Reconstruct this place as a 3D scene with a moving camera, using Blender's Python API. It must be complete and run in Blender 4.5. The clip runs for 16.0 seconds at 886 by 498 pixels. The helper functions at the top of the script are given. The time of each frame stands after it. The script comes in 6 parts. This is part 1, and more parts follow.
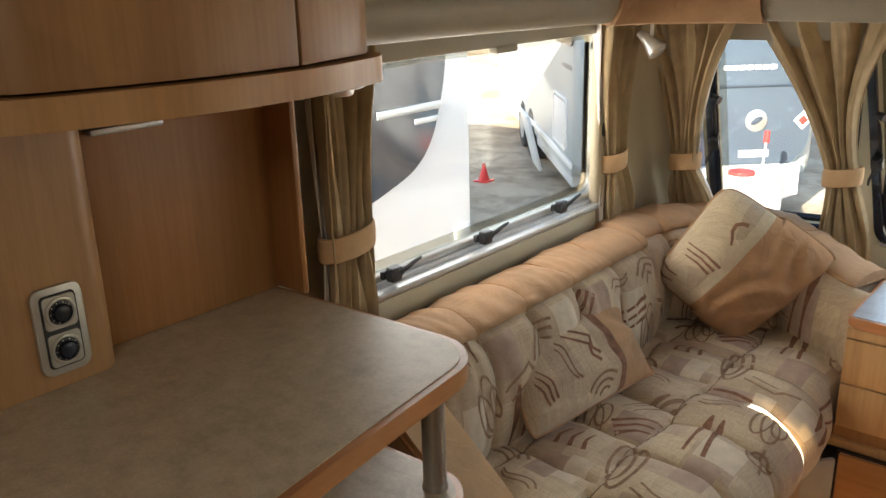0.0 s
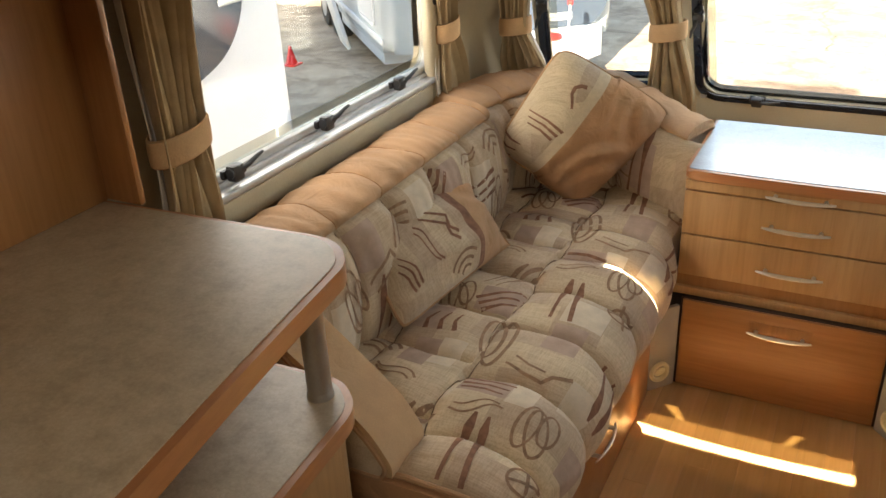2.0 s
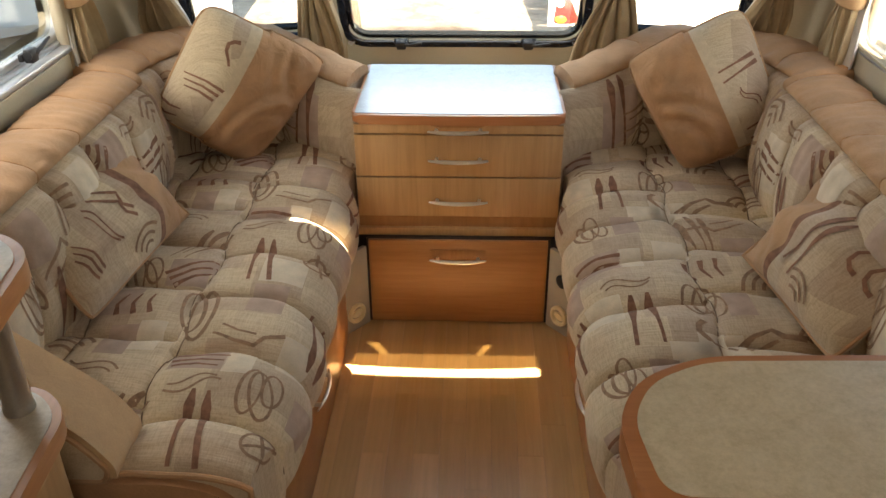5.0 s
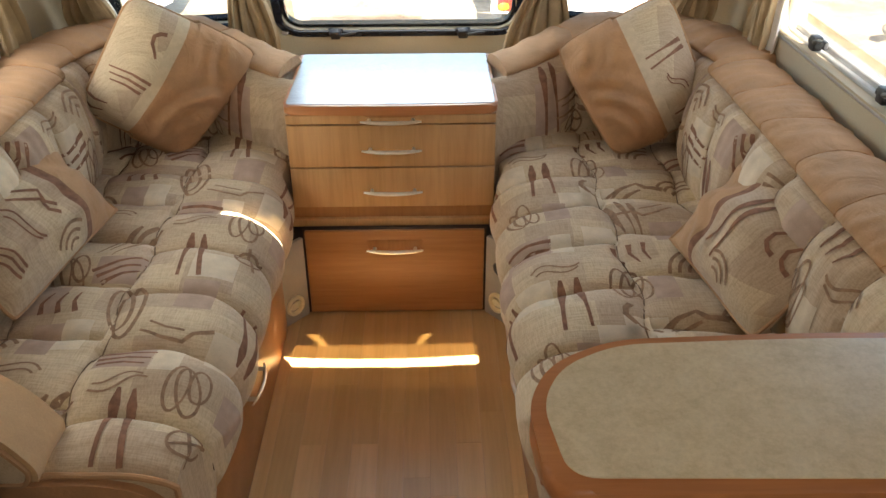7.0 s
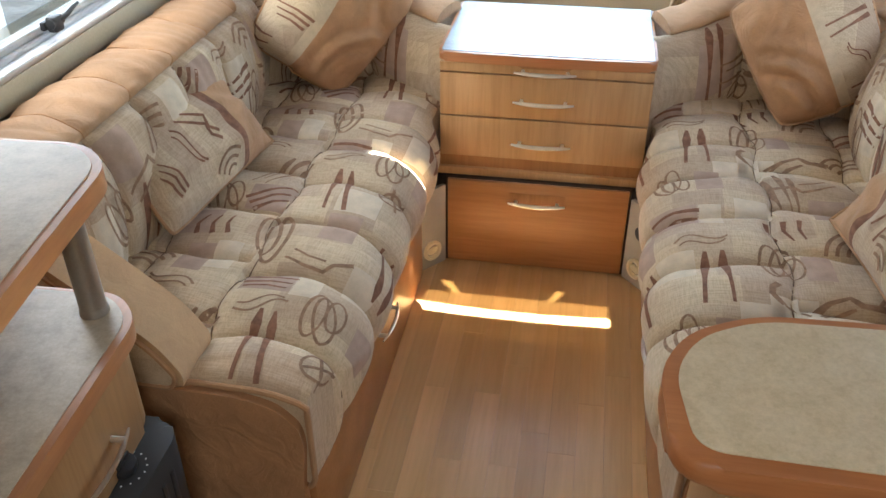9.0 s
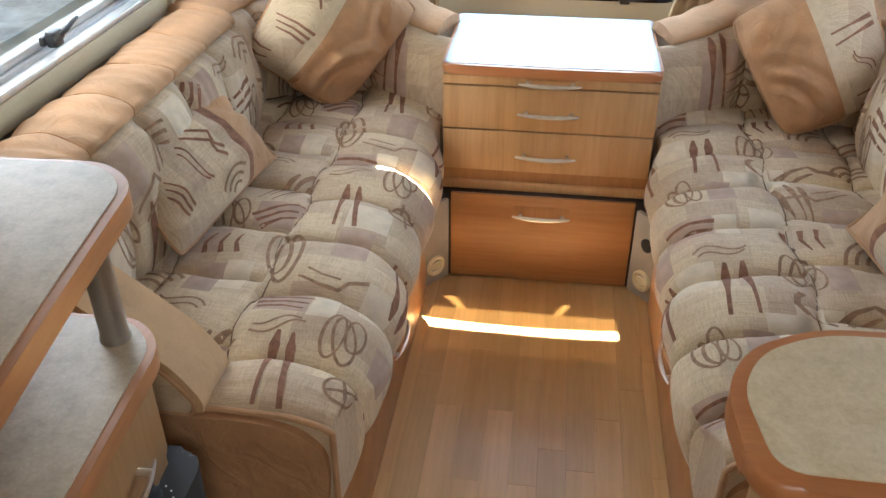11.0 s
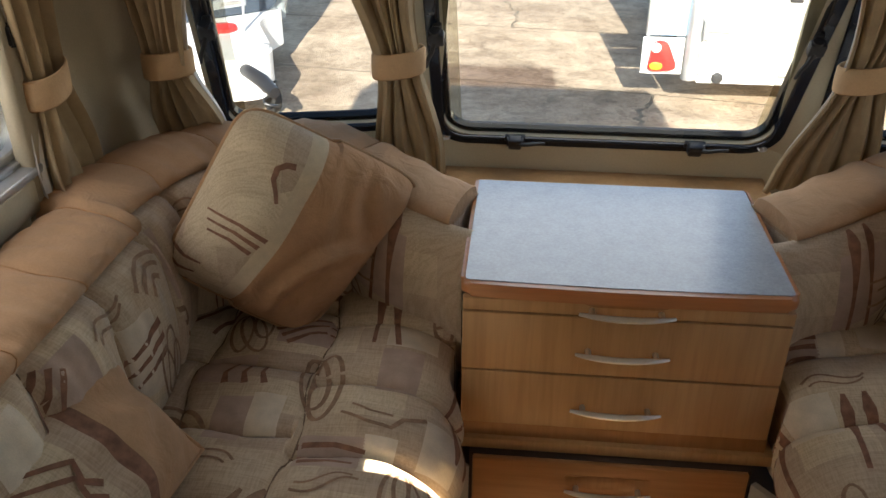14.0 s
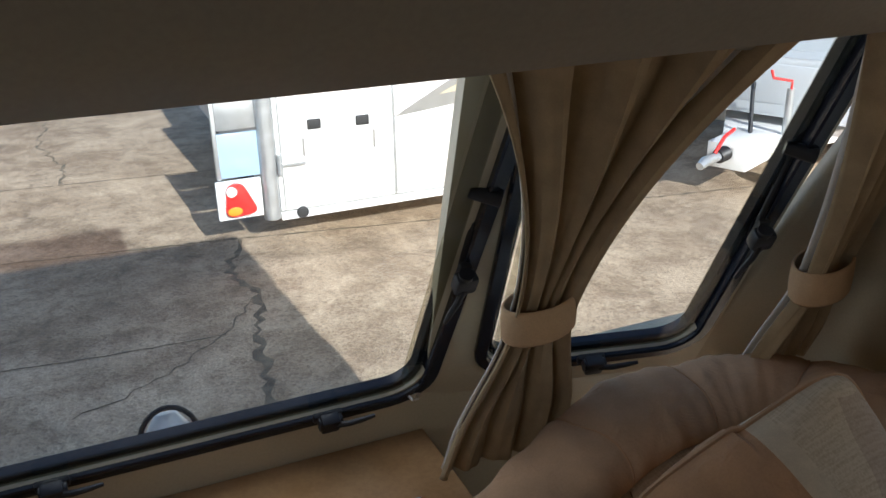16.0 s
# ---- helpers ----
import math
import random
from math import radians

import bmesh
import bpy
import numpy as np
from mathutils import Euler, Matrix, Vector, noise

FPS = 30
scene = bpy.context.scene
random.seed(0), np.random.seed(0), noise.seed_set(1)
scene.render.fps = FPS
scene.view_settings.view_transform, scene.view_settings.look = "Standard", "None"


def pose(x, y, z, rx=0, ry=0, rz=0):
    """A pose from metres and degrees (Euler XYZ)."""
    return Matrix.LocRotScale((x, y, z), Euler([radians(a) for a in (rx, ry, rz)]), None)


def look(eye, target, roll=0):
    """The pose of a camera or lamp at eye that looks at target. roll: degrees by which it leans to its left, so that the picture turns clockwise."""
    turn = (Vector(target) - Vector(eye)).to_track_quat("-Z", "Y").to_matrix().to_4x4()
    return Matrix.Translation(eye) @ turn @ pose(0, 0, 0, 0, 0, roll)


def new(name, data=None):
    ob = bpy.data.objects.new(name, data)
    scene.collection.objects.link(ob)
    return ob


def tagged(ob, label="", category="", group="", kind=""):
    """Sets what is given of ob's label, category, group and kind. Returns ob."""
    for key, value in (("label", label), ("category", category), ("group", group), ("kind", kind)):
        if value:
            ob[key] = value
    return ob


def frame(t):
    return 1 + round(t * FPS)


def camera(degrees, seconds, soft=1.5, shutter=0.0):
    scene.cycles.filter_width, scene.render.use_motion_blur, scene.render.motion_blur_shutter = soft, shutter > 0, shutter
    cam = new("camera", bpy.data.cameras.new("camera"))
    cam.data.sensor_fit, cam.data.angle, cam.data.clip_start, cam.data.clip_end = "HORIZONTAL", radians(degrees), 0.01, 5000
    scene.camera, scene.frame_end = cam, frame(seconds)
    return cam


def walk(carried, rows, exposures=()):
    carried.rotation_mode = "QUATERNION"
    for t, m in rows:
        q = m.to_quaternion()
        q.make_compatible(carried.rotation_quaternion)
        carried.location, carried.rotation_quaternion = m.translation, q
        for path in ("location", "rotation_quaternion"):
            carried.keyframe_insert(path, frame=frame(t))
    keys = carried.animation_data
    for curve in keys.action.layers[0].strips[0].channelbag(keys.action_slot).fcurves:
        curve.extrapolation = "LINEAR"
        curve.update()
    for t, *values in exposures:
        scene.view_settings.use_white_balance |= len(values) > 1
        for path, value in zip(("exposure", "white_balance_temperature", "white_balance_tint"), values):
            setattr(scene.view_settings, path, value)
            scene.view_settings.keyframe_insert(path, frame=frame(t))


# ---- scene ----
cam = camera(55.0, 16.0)
PATH = [
    (0, (0.245, -2.27, 1.587), (-0.994, -0.829, 0.963), -1.6),
    (0.5, (0.241, -2.266, 1.582), (-0.989, -0.834, 0.922), -1.7),
    (1, (0.236, -2.25, 1.573), (-0.986, -0.851, 0.831), -1.9),
    (1.5, (0.223, -2.229, 1.578), (-0.9, -0.805, 0.736), -2.1),
    (2, (0.109, -2.229, 1.556), (-0.723, -0.644, 0.663), -2.8),
    (2.5, (0.03, -2.243, 1.551), (-0.624, -0.608, 0.603), -2.3),
    (3, (0.024, -2.249, 1.555), (-0.461, -0.562, 0.595), -1.5),
    (3.5, (0.023, -2.251, 1.554), (-0.311, -0.524, 0.602), -0.9),
    (4, (0.033, -2.258, 1.545), (-0.208, -0.516, 0.593), -0.6),
    (4.5, (0.039, -2.254, 1.553), (-0.102, -0.512, 0.58), -0.0),
    (5, (0.05, -2.251, 1.545), (-0.024, -0.518, 0.549), -0.5),
    (7.5, (0.122, -2.253, 1.55), (0.154, -0.543, 0.514), -0.1),
    (8, (0.13, -2.251, 1.547), (0.076, -0.56, 0.481), 0.1),
    (8.5, (0.118, -2.25, 1.537), (-0.063, -0.587, 0.44), 0.0),
    (9, (0.103, -2.254, 1.537), (-0.184, -0.612, 0.432), -0.3),
    (11.5, (-0.013, -2.21, 1.512), (-0.23, -0.53, 0.448), 0.0),
    (12, (-0.016, -2.021, 1.507), (-0.301, -0.316, 0.501), -0.9),
    (12.5, (0.006, -1.903, 1.539), (-0.389, -0.15, 0.661), -1.5),
    (13, (-0.059, -1.748, 1.519), (-0.444, 0.002, 0.631), -0.7),
    (13.5, (-0.177, -1.518, 1.513), (-0.449, 0.255, 0.628), -0.7),
    (14, (-0.208, -1.32, 1.481), (-0.374, 0.424, 0.516), 0.2),
    (14.5, (-0.161, -1.048, 1.472), (-0.392, 0.681, 0.494), -0.3),
    (15, (-0.105, -0.871, 1.504), (-0.309, 0.877, 0.554), -1.5),
    (15.5, (-0.084, -0.695, 1.516), (0.182, 1.1, 0.675), 0.3),
    (16, (-0.081, -0.532, 1.519), (0.648, 1.17, 0.763), -1.2),
]
EXPOSURES = [(0.0, 2.48, 6750, 11), (1.5, 2.52, 6700, 12), (2.0, 2.68, 7200, 12), (3.5, 2.66, 7100, 11), (5.0, 2.64, 6900, 10), (7.5, 2.95, 6600, 10), (8.5, 3.2, 6100, 8), (9.0, 3.22, 5950, 9), (11.5, 3.24, 5950, 9), (12.0, 2.88, 6700, 10), (12.5, 2.44, 7250, 12), (13.0, 2.0, 7050, 12), (13.5, 1.70, 6750, 12), (14.5, 1.58, 6350, 13), (15.5, 1.16, 6150, 12), (16.0, 0.65, 5900, 13)]
walk(cam, [(t, look(eye, target, roll)) for t, eye, target, roll in PATH], EXPOSURES)

# ---- world, sun and exposure ----
SUN_EL, SUN_AZ = 27.0, 3.5          # degrees above the yard; swing of the sun to the right of straight behind
world = bpy.data.worlds.new("sky")
scene.world = world
world.use_nodes = True
wn = world.node_tree.nodes
sky = wn.new("ShaderNodeTexSky")
sky.sky_type, sky.sun_disc = "NISHITA", False
sky.sun_elevation, sky.sun_rotation = radians(SUN_EL), radians(180 - SUN_AZ)
world.node_tree.links.new(sky.outputs[0], wn["Background"].inputs[0])
wn["Background"].inputs[1].default_value = 0.125

sun_dir = Vector((-math.sin(radians(SUN_AZ)) * math.cos(radians(SUN_EL)), math.cos(radians(SUN_AZ)) * math.cos(radians(SUN_EL)), -math.sin(radians(SUN_EL))))
sun = new("sun", bpy.data.lights.new("sun", "SUN"))
sun.data.energy, sun.data.angle, sun.data.color = 5.0, radians(0.5), (1.0, 0.95, 0.86)
sun.matrix_world = look((0, -6, 8), Vector((0, -6, 8)) + sun_dir)


def area_lamp(name, eye, target, w, h, power, colour=(1.0, 0.97, 0.92)):
    """An area lamp: sky light at a window's opening, and the added rear fill."""
    ob = new(name, bpy.data.lights.new(name, "AREA"))
    ob.data.shape, ob.data.size, ob.data.size_y, ob.data.energy, ob.data.color = "RECTANGLE", w, h, power, colour
    ob.matrix_world = look(eye, target)
    return ob


area_lamp("sky_side_left", (-1.22, -0.5, 1.25), (0, -0.5, 1.3), 0.95, 0.5, 1.42)
area_lamp("sky_side_right", (1.22, -0.5, 1.25), (0, -0.5, 1.3), 0.95, 0.5, 0.26)
area_lamp("sky_front", (0, 0.86, 1.2), (0, -0.6, 0.5), 0.75, 0.55, 1.2)
# fill lamp behind the viewpoint, added to brighten bench ends, worktop and floor
area_lamp("rear_fill", (0.25, -2.85, 1.925), (0.25, -2.6, 0), 0.55, 0.45, 1.85)
# spot lamp standing in for sun thrown down by the front rooflight's raised lid
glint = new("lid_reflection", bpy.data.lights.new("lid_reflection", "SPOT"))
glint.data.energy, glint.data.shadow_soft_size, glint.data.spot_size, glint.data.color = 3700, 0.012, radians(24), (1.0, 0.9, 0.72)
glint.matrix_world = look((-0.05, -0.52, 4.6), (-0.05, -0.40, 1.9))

# ---- materials ----


def node_mat(name, rough=0.5, metal=0.0):
    m = bpy.data.materials.new(name)
    m.use_nodes = True
    b = m.node_tree.nodes["Principled BSDF"]
    b.inputs["Roughness"].default_value, b.inputs["Metallic"].default_value = rough, metal
    return m, m.node_tree.nodes, m.node_tree.links, b


def mapped(n, l, scale=(1, 1, 1), rot=(0, 0, 0), loc=(0, 0, 0)):
    tc, mp = n.new("ShaderNodeTexCoord"), n.new("ShaderNodeMapping")
    mp.inputs["Scale"].default_value, mp.inputs["Rotation"].default_value, mp.inputs["Location"].default_value = scale, rot, loc
    l.new(tc.outputs["Object"], mp.inputs["Vector"])
    return mp.outputs["Vector"]


def noise_tex(n, l, vec, scale, detail=4.0, rough=0.55):
    t = n.new("ShaderNodeTexNoise")
    t.inputs["Scale"].default_value, t.inputs["Detail"].default_value, t.inputs["Roughness"].default_value = scale, detail, rough
    l.new(vec, t.inputs["Vector"])
    return t.outputs["Fac"]


def ramp(n, l, fac, stops):
    r = n.new("ShaderNodeValToRGB")
    while len(r.color_ramp.elements) < len(stops):
        r.color_ramp.elements.new(0.5)
    for e, (p, c) in zip(r.color_ramp.elements, stops):
        e.position, e.color = p, (*c, 1)
    l.new(fac, r.inputs["Fac"])
    return r.outputs["Color"]


def mix(n, l, a, b, fac, kind="MIX"):
    m = n.new("ShaderNodeMix")
    m.data_type, m.blend_type = "RGBA", kind
    for sock, v in ((m.inputs[0], fac), (m.inputs[6], a), (m.inputs[7], b)):
        if isinstance(v, (int, float)):
            sock.default_value = v
        elif isinstance(v, tuple):
            sock.default_value = (*v, 1)
        else:
            l.new(v, sock)
    return m.outputs[2]


def bump(n, l, b, height, strength, dist=0.002):
    bp = n.new("ShaderNodeBump")
    bp.inputs["Strength"].default_value, bp.inputs["Distance"].default_value = strength, dist
    l.new(height, bp.inputs["Height"])
    l.new(bp.outputs["Normal"], b.inputs["Normal"])


def plain(name, c, rough=0.5, metal=0.0, var=0.12, scale=6.0, grain=180.0, bmp=0.08, crease=0.0):
    """A surface with blotches, fine grain and slight relief."""
    m, n, l, b = node_mat(name, rough, metal)
    v = mapped(n, l)
    big, fine = noise_tex(n, l, v, scale), noise_tex(n, l, v, grain, 2)
    dark = tuple(x * (1 - var) for x in c)
    lite = tuple(min(1, x * (1 + var)) for x in c)
    col = ramp(n, l, big, [(0.3, dark), (0.7, lite)])
    col = mix(n, l, col, ramp(n, l, fine, [(0.3, (0.82, 0.82, 0.82)), (0.7, (1, 1, 1))]), 0.5, "MULTIPLY")
    l.new(col, b.inputs["Base Color"])
    rr = n.new("ShaderNodeMapRange")
    rr.inputs["To Min"].default_value, rr.inputs["To Max"].default_value = max(0.02, rough - 0.06), min(1, rough + 0.08)
    l.new(big, rr.inputs["Value"])
    l.new(rr.outputs[0], b.inputs["Roughness"])
    if crease:
        warp = n.new("ShaderNodeTexNoise")
        warp.inputs["Scale"].default_value, warp.inputs["Detail"].default_value, warp.inputs["Distortion"].default_value = 15.0, 3.0, 1.6
        l.new(v, warp.inputs["Vector"])
        hgt = n.new("ShaderNodeMath")
        hgt.operation = "MULTIPLY_ADD"
        hgt.inputs[1].default_value = 0.08
        l.new(fine, hgt.inputs[0])
        l.new(warp.outputs["Fac"], hgt.inputs[2])
        bump(n, l, b, hgt.outputs[0], crease, 0.012)
    elif bmp:
        bump(n, l, b, fine, bmp, 0.001)
    return m


def wood(name, c1, c2, axis="z", rough=0.38, rand=False):
    """Printed beech foil: long fine grain along one axis, with soft bands."""
    m, n, l, b = node_mat(name, rough)
    sc = {"x": (1.2, 22, 22), "y": (22, 1.2, 22), "z": (22, 22, 1.2)}[axis]
    v = mapped(n, l, sc)
    if rand:
        oi, add = n.new("ShaderNodeObjectInfo"), n.new("ShaderNodeVectorMath")
        l.new(v, add.inputs[0])
        cx = n.new("ShaderNodeCombineXYZ")
        ml = n.new("ShaderNodeMath")
        ml.operation = "MULTIPLY"
        ml.inputs[1].default_value = 37.0
        l.new(oi.outputs["Random"], ml.inputs[0])
        l.new(ml.outputs[0], cx.inputs[0])
        l.new(cx.outputs[0], add.inputs[1])
        v = add.outputs[0]
    band, fine = noise_tex(n, l, v, 0.55, 3, 0.5), noise_tex(n, l, v, 5.0, 4, 0.6)
    col = ramp(n, l, band, [(0.3, c1), (0.72, c2)])
    col = mix(n, l, col, ramp(n, l, fine, [(0.35, (0.72, 0.66, 0.6)), (0.6, (1, 1, 1))]), 0.28 if rand else 0.45, "MULTIPLY")
    if rand:
        tone = n.new("ShaderNodeMapRange")
        tone.inputs["To Min"].default_value, tone.inputs["To Max"].default_value = 0.86, 1.05
        l.new(oi.outputs["Random"], tone.inputs["Value"])
        hs = n.new("ShaderNodeHueSaturation")
        l.new(tone.outputs[0], hs.inputs["Value"])
        l.new(col, hs.inputs["Color"])
        col = hs.outputs["Color"]
    l.new(col, b.inputs["Base Color"])
    bump(n, l, b, fine, 0.06, 0.0006)
    return m


def laminate(name, c1, c2, c3, rough=0.32):
    """Mottled stone-effect worktop laminate."""
    m, n, l, b = node_mat(name, rough)
    v = mapped(n, l)
    a, f = noise_tex(n, l, v, 26, 6, 0.7), noise_tex(n, l, v, 150, 3, 0.7)
    col = ramp(n, l, a, [(0.3, c1), (0.5, c2), (0.72, c3)])
    col = mix(n, l, col, ramp(n, l, f, [(0.35, (0.78, 0.76, 0.72)), (0.65, (1, 1, 1))]), 0.6, "MULTIPLY")
    l.new(col, b.inputs["Base Color"])
    bump(n, l, b, f, 0.05, 0.0004)
    return m


def fabric(name, rot=(0, 0, 0), loc=(0, 0, 0)):
    """Woven patchwork upholstery: oblong patches of oatmeal, stone and mushroom yarn."""
    m, n, l, b = node_mat(name, 0.92)
    v = mapped(n, l, (1, 1, 1), rot, loc)

    def patches(w, h, off, c1, c2, mortar):
        t = n.new("ShaderNodeTexBrick")
        t.offset, t.squash = off, 1.0
        t.inputs["Scale"].default_value = 1.0
        t.inputs["Mortar Size"].default_value = 0.0
        t.inputs["Brick Width"].default_value, t.inputs["Row Height"].default_value = w, h
        t.inputs["Color1"].default_value, t.inputs["Color2"].default_value, t.inputs["Mortar"].default_value = (*c1, 1), (*c2, 1), (*mortar, 1)
        l.new(v, t.inputs["Vector"])
        return t.outputs["Color"]
    base = patches(0.115, 0.092, 0.37, (0.69, 0.565, 0.385), (0.53, 0.405, 0.285), (0.61, 0.495, 0.335))
    over = patches(0.27, 0.148, 0.61, (1.0, 0.99, 0.96), (0.86, 0.83, 0.80), (1, 1, 1))
    col = mix(n, l, base, over, 1.0, "MULTIPLY")
    w1, w2 = n.new("ShaderNodeTexNoise"), n.new("ShaderNodeTexNoise")
    for w, sc in ((w1, (26, 360, 26)), (w2, (360, 26, 360))):
        w.inputs["Scale"].default_value, w.inputs["Detail"].default_value = 1.0, 2.0
        l.new(mapped(n, l, sc, rot), w.inputs["Vector"])
    weave = mix(n, l, w1.outputs["Fac"], w2.outputs["Fac"], 0.5)
    col = mix(n, l, col, ramp(n, l, weave, [(0.36, (0.62, 0.57, 0.50)), (0.58, (1, 1, 1))]), 0.6, "MULTIPLY")
    l.new(col, b.inputs["Base Color"])
    b.inputs["Sheen Weight"].default_value = 0.15
    bump(n, l, b, weave, 0.35, 0.0012)
    return m


def glass(name, tint=(0.93, 0.95, 0.94)):
    """Acrylic caravan pane."""
    m, n, l, b = node_mat(name)
    n.remove(b)
    out, tr, gl, fr, mx = n["Material Output"], n.new("ShaderNodeBsdfTransparent"), n.new("ShaderNodeBsdfGlossy"), n.new("ShaderNodeLayerWeight"), n.new("ShaderNodeMixShader")
    tr.inputs[0].default_value, gl.inputs["Roughness"].default_value = (*tint, 1), 0.03
    pw, sc = n.new("ShaderNodeMath"), n.new("ShaderNodeMath")
    pw.operation, sc.operation = "POWER", "MULTIPLY_ADD"
    pw.inputs[1].default_value, sc.inputs[1].default_value, sc.inputs[2].default_value = 5.0, 0.5, 0.02
    for a, c in ((fr.outputs["Facing"], pw.inputs[0]), (pw.outputs[0], sc.inputs[0]), (sc.outputs[0], mx.inputs[0]), (tr.outputs[0], mx.inputs[1]), (gl.outputs[0], mx.inputs[2]), (mx.outputs[0], out.inputs[0])):
        l.new(a, c)
    return m


def concrete(name):
    m, n, l, b = node_mat(name, 0.9)
    v = mapped(n, l)
    big, mid, fine = noise_tex(n, l, v, 0.55, 5, 0.6), noise_tex(n, l, v, 3.6, 9, 0.78), noise_tex(n, l, v, 90, 4, 0.8)
    stain = noise_tex(n, l, v, 1.1, 6, 0.65)
    broom = noise_tex(n, l, mapped(n, l, (34, 2.2, 1), (0, 0, radians(12))), 1.0, 3, 0.6)
    col = ramp(n, l, big, [(0.32, (0.50, 0.385, 0.265)), (0.68, (0.76, 0.60, 0.425))])
    col = mix(n, l, col, ramp(n, l, mid, [(0.40, (0.50, 0.47, 0.44)), (0.56, (1, 1, 1))]), 0.7, "MULTIPLY")
    grit = n.new("ShaderNodeTexVoronoi")
    grit.inputs["Scale"].default_value = 75
    l.new(v, grit.inputs["Vector"])
    col = mix(n, l, col, ramp(n, l, grit.outputs["Color"], [(0.12, (0.5, 0.48, 0.47)), (0.45, (0.95, 0.95, 0.95)), (0.9, (1.2, 1.18, 1.12))]), 0.6, "MULTIPLY")
    col = mix(n, l, col, ramp(n, l, fine, [(0.35, (0.6, 0.6, 0.6)), (0.65, (1, 1, 1))]), 0.8, "MULTIPLY")
    col = mix(n, l, col, ramp(n, l, broom, [(0.35, (0.82, 0.82, 0.82)), (0.62, (1, 1, 1))]), 0.3, "MULTIPLY")
    col = mix(n, l, col, ramp(n, l, stain, [(0.40, (0.55, 0.47, 0.40)), (0.54, (1, 1, 1))]), 0.35, "MULTIPLY")
    vo = n.new("ShaderNodeTexVoronoi")
    vo.feature = "DISTANCE_TO_EDGE"
    vo.inputs["Scale"].default_value = 0.3
    wob = n.new("ShaderNodeVectorMath")
    nz = n.new("ShaderNodeTexNoise")
    nz.inputs["Scale"].default_value, nz.inputs["Detail"].default_value = 2.2, 5
    l.new(v, nz.inputs["Vector"])
    wob.operation = "MULTIPLY_ADD"
    wob.inputs[1].default_value = (0.7, 0.7, 0)
    l.new(nz.outputs["Color"], wob.inputs[0])
    l.new(v, wob.inputs[2])
    l.new(wob.outputs[0], vo.inputs["Vector"])
    col = mix(n, l, col, ramp(n, l, vo.outputs["Distance"], [(0.0, (0.25, 0.23, 0.2)), (0.006, (1, 1, 1))]), 0.32, "MULTIPLY")
    l.new(col, b.inputs["Base Color"])
    bump(n, l, b, mix(n, l, grit.outputs["Distance"], mid, 0.6), 0.8, 0.012)
    return m


M_BEECH = wood("beech_foil", (0.315, 0.165, 0.065), (0.405, 0.225, 0.095), "z")
M_BEECH_X = wood("beech_foil_across", (0.42, 0.23, 0.09), (0.52, 0.31, 0.14), "z")
# cherry foil with the shade of the alcove and recesses put into its colour
M_SHADED_CHERRY = wood("shaded_cherry_foil", (0.30, 0.135, 0.045), (0.38, 0.18, 0.065), "z")
M_CHERRY = wood("cherry_panel", (0.35, 0.165, 0.06), (0.44, 0.215, 0.085), "x")
M_EDGE = wood("cherry_edging", (0.385, 0.163, 0.066), (0.48, 0.222, 0.092), "y", 0.3)
M_EDGE_X = wood("cherry_edging_across", (0.41, 0.155, 0.057), (0.50, 0.212, 0.080), "x", 0.3)
M_PLANK = wood("laminate_plank", (0.62, 0.39, 0.17), (0.72, 0.48, 0.235), "y", 0.3, True)
M_TOP = laminate("worktop_laminate", (0.37, 0.30, 0.205), (0.47, 0.385, 0.27), (0.55, 0.465, 0.34), 0.42)
M_TABLE = laminate("table_laminate", (0.55, 0.45, 0.29), (0.65, 0.545, 0.37), (0.70, 0.605, 0.44))
M_CHESTTOP = laminate("chest_laminate", (0.37, 0.385, 0.41), (0.41, 0.425, 0.45), (0.44, 0.455, 0.48), 0.22)
M_FABRIC = fabric("patchwork_fabric")
M_FABRIC_BACK = fabric("patchwork_fabric_back", (0, radians(90), 0), (0.3, 0.05, 0.02))
M_FABRIC_FRONT = fabric("patchwork_fabric_front", (radians(90), 0, 0), (0.13, 0.0, 0.07))
M_SUEDE = plain("tan_suede", (0.46, 0.272, 0.142), 0.9, 0, 0.16, 9, 300, 0.25, 0.45)
M_SUEDE_PALE = plain("pale_tan_suede", (0.56, 0.365, 0.195), 0.9, 0, 0.12, 9, 300, 0.2, 0.2)
M_SUEDE_DEEP = plain("brown_suede", (0.46, 0.25, 0.12), 0.92, 0, 0.14, 12, 300, 0.3, 0.6)
M_THREAD = plain("dark_seam_thread", (0.20, 0.135, 0.085), 0.95, 0, 0.2, 40, 500, 0.0)
M_HEM = plain("plain_oatmeal_band", (0.58, 0.455, 0.30), 0.95, 0, 0.1, 40, 500, 0.3)
M_PATCH = plain("mushroom_patch", (0.455, 0.33, 0.25), 0.95, 0, 0.12, 30, 420, 0.4)
M_PATCH_PALE = plain("cream_patch", (0.66, 0.555, 0.41), 0.95, 0, 0.10, 30, 420, 0.4)
M_PRINT = plain("brown_print", (0.245, 0.12, 0.07), 0.95, 0, 0.3, 60, 700, 0.2)
M_PRINT_SOFT = plain("faded_brown_print", (0.305, 0.19, 0.115), 0.95, 0, 0.3, 60, 700, 0.2)
M_CURTAIN = plain("beige_curtain", (0.41, 0.305, 0.175), 0.95, 0, 0.14, 20, 420, 0.3)
M_LINING = plain("white_lining", (0.78, 0.75, 0.70), 0.95, 0, 0.06, 30, 420, 0.3)
M_WALL = plain("vinyl_wall", (0.46, 0.39, 0.27), 0.7, 0, 0.06, 5, 260, 0.25)
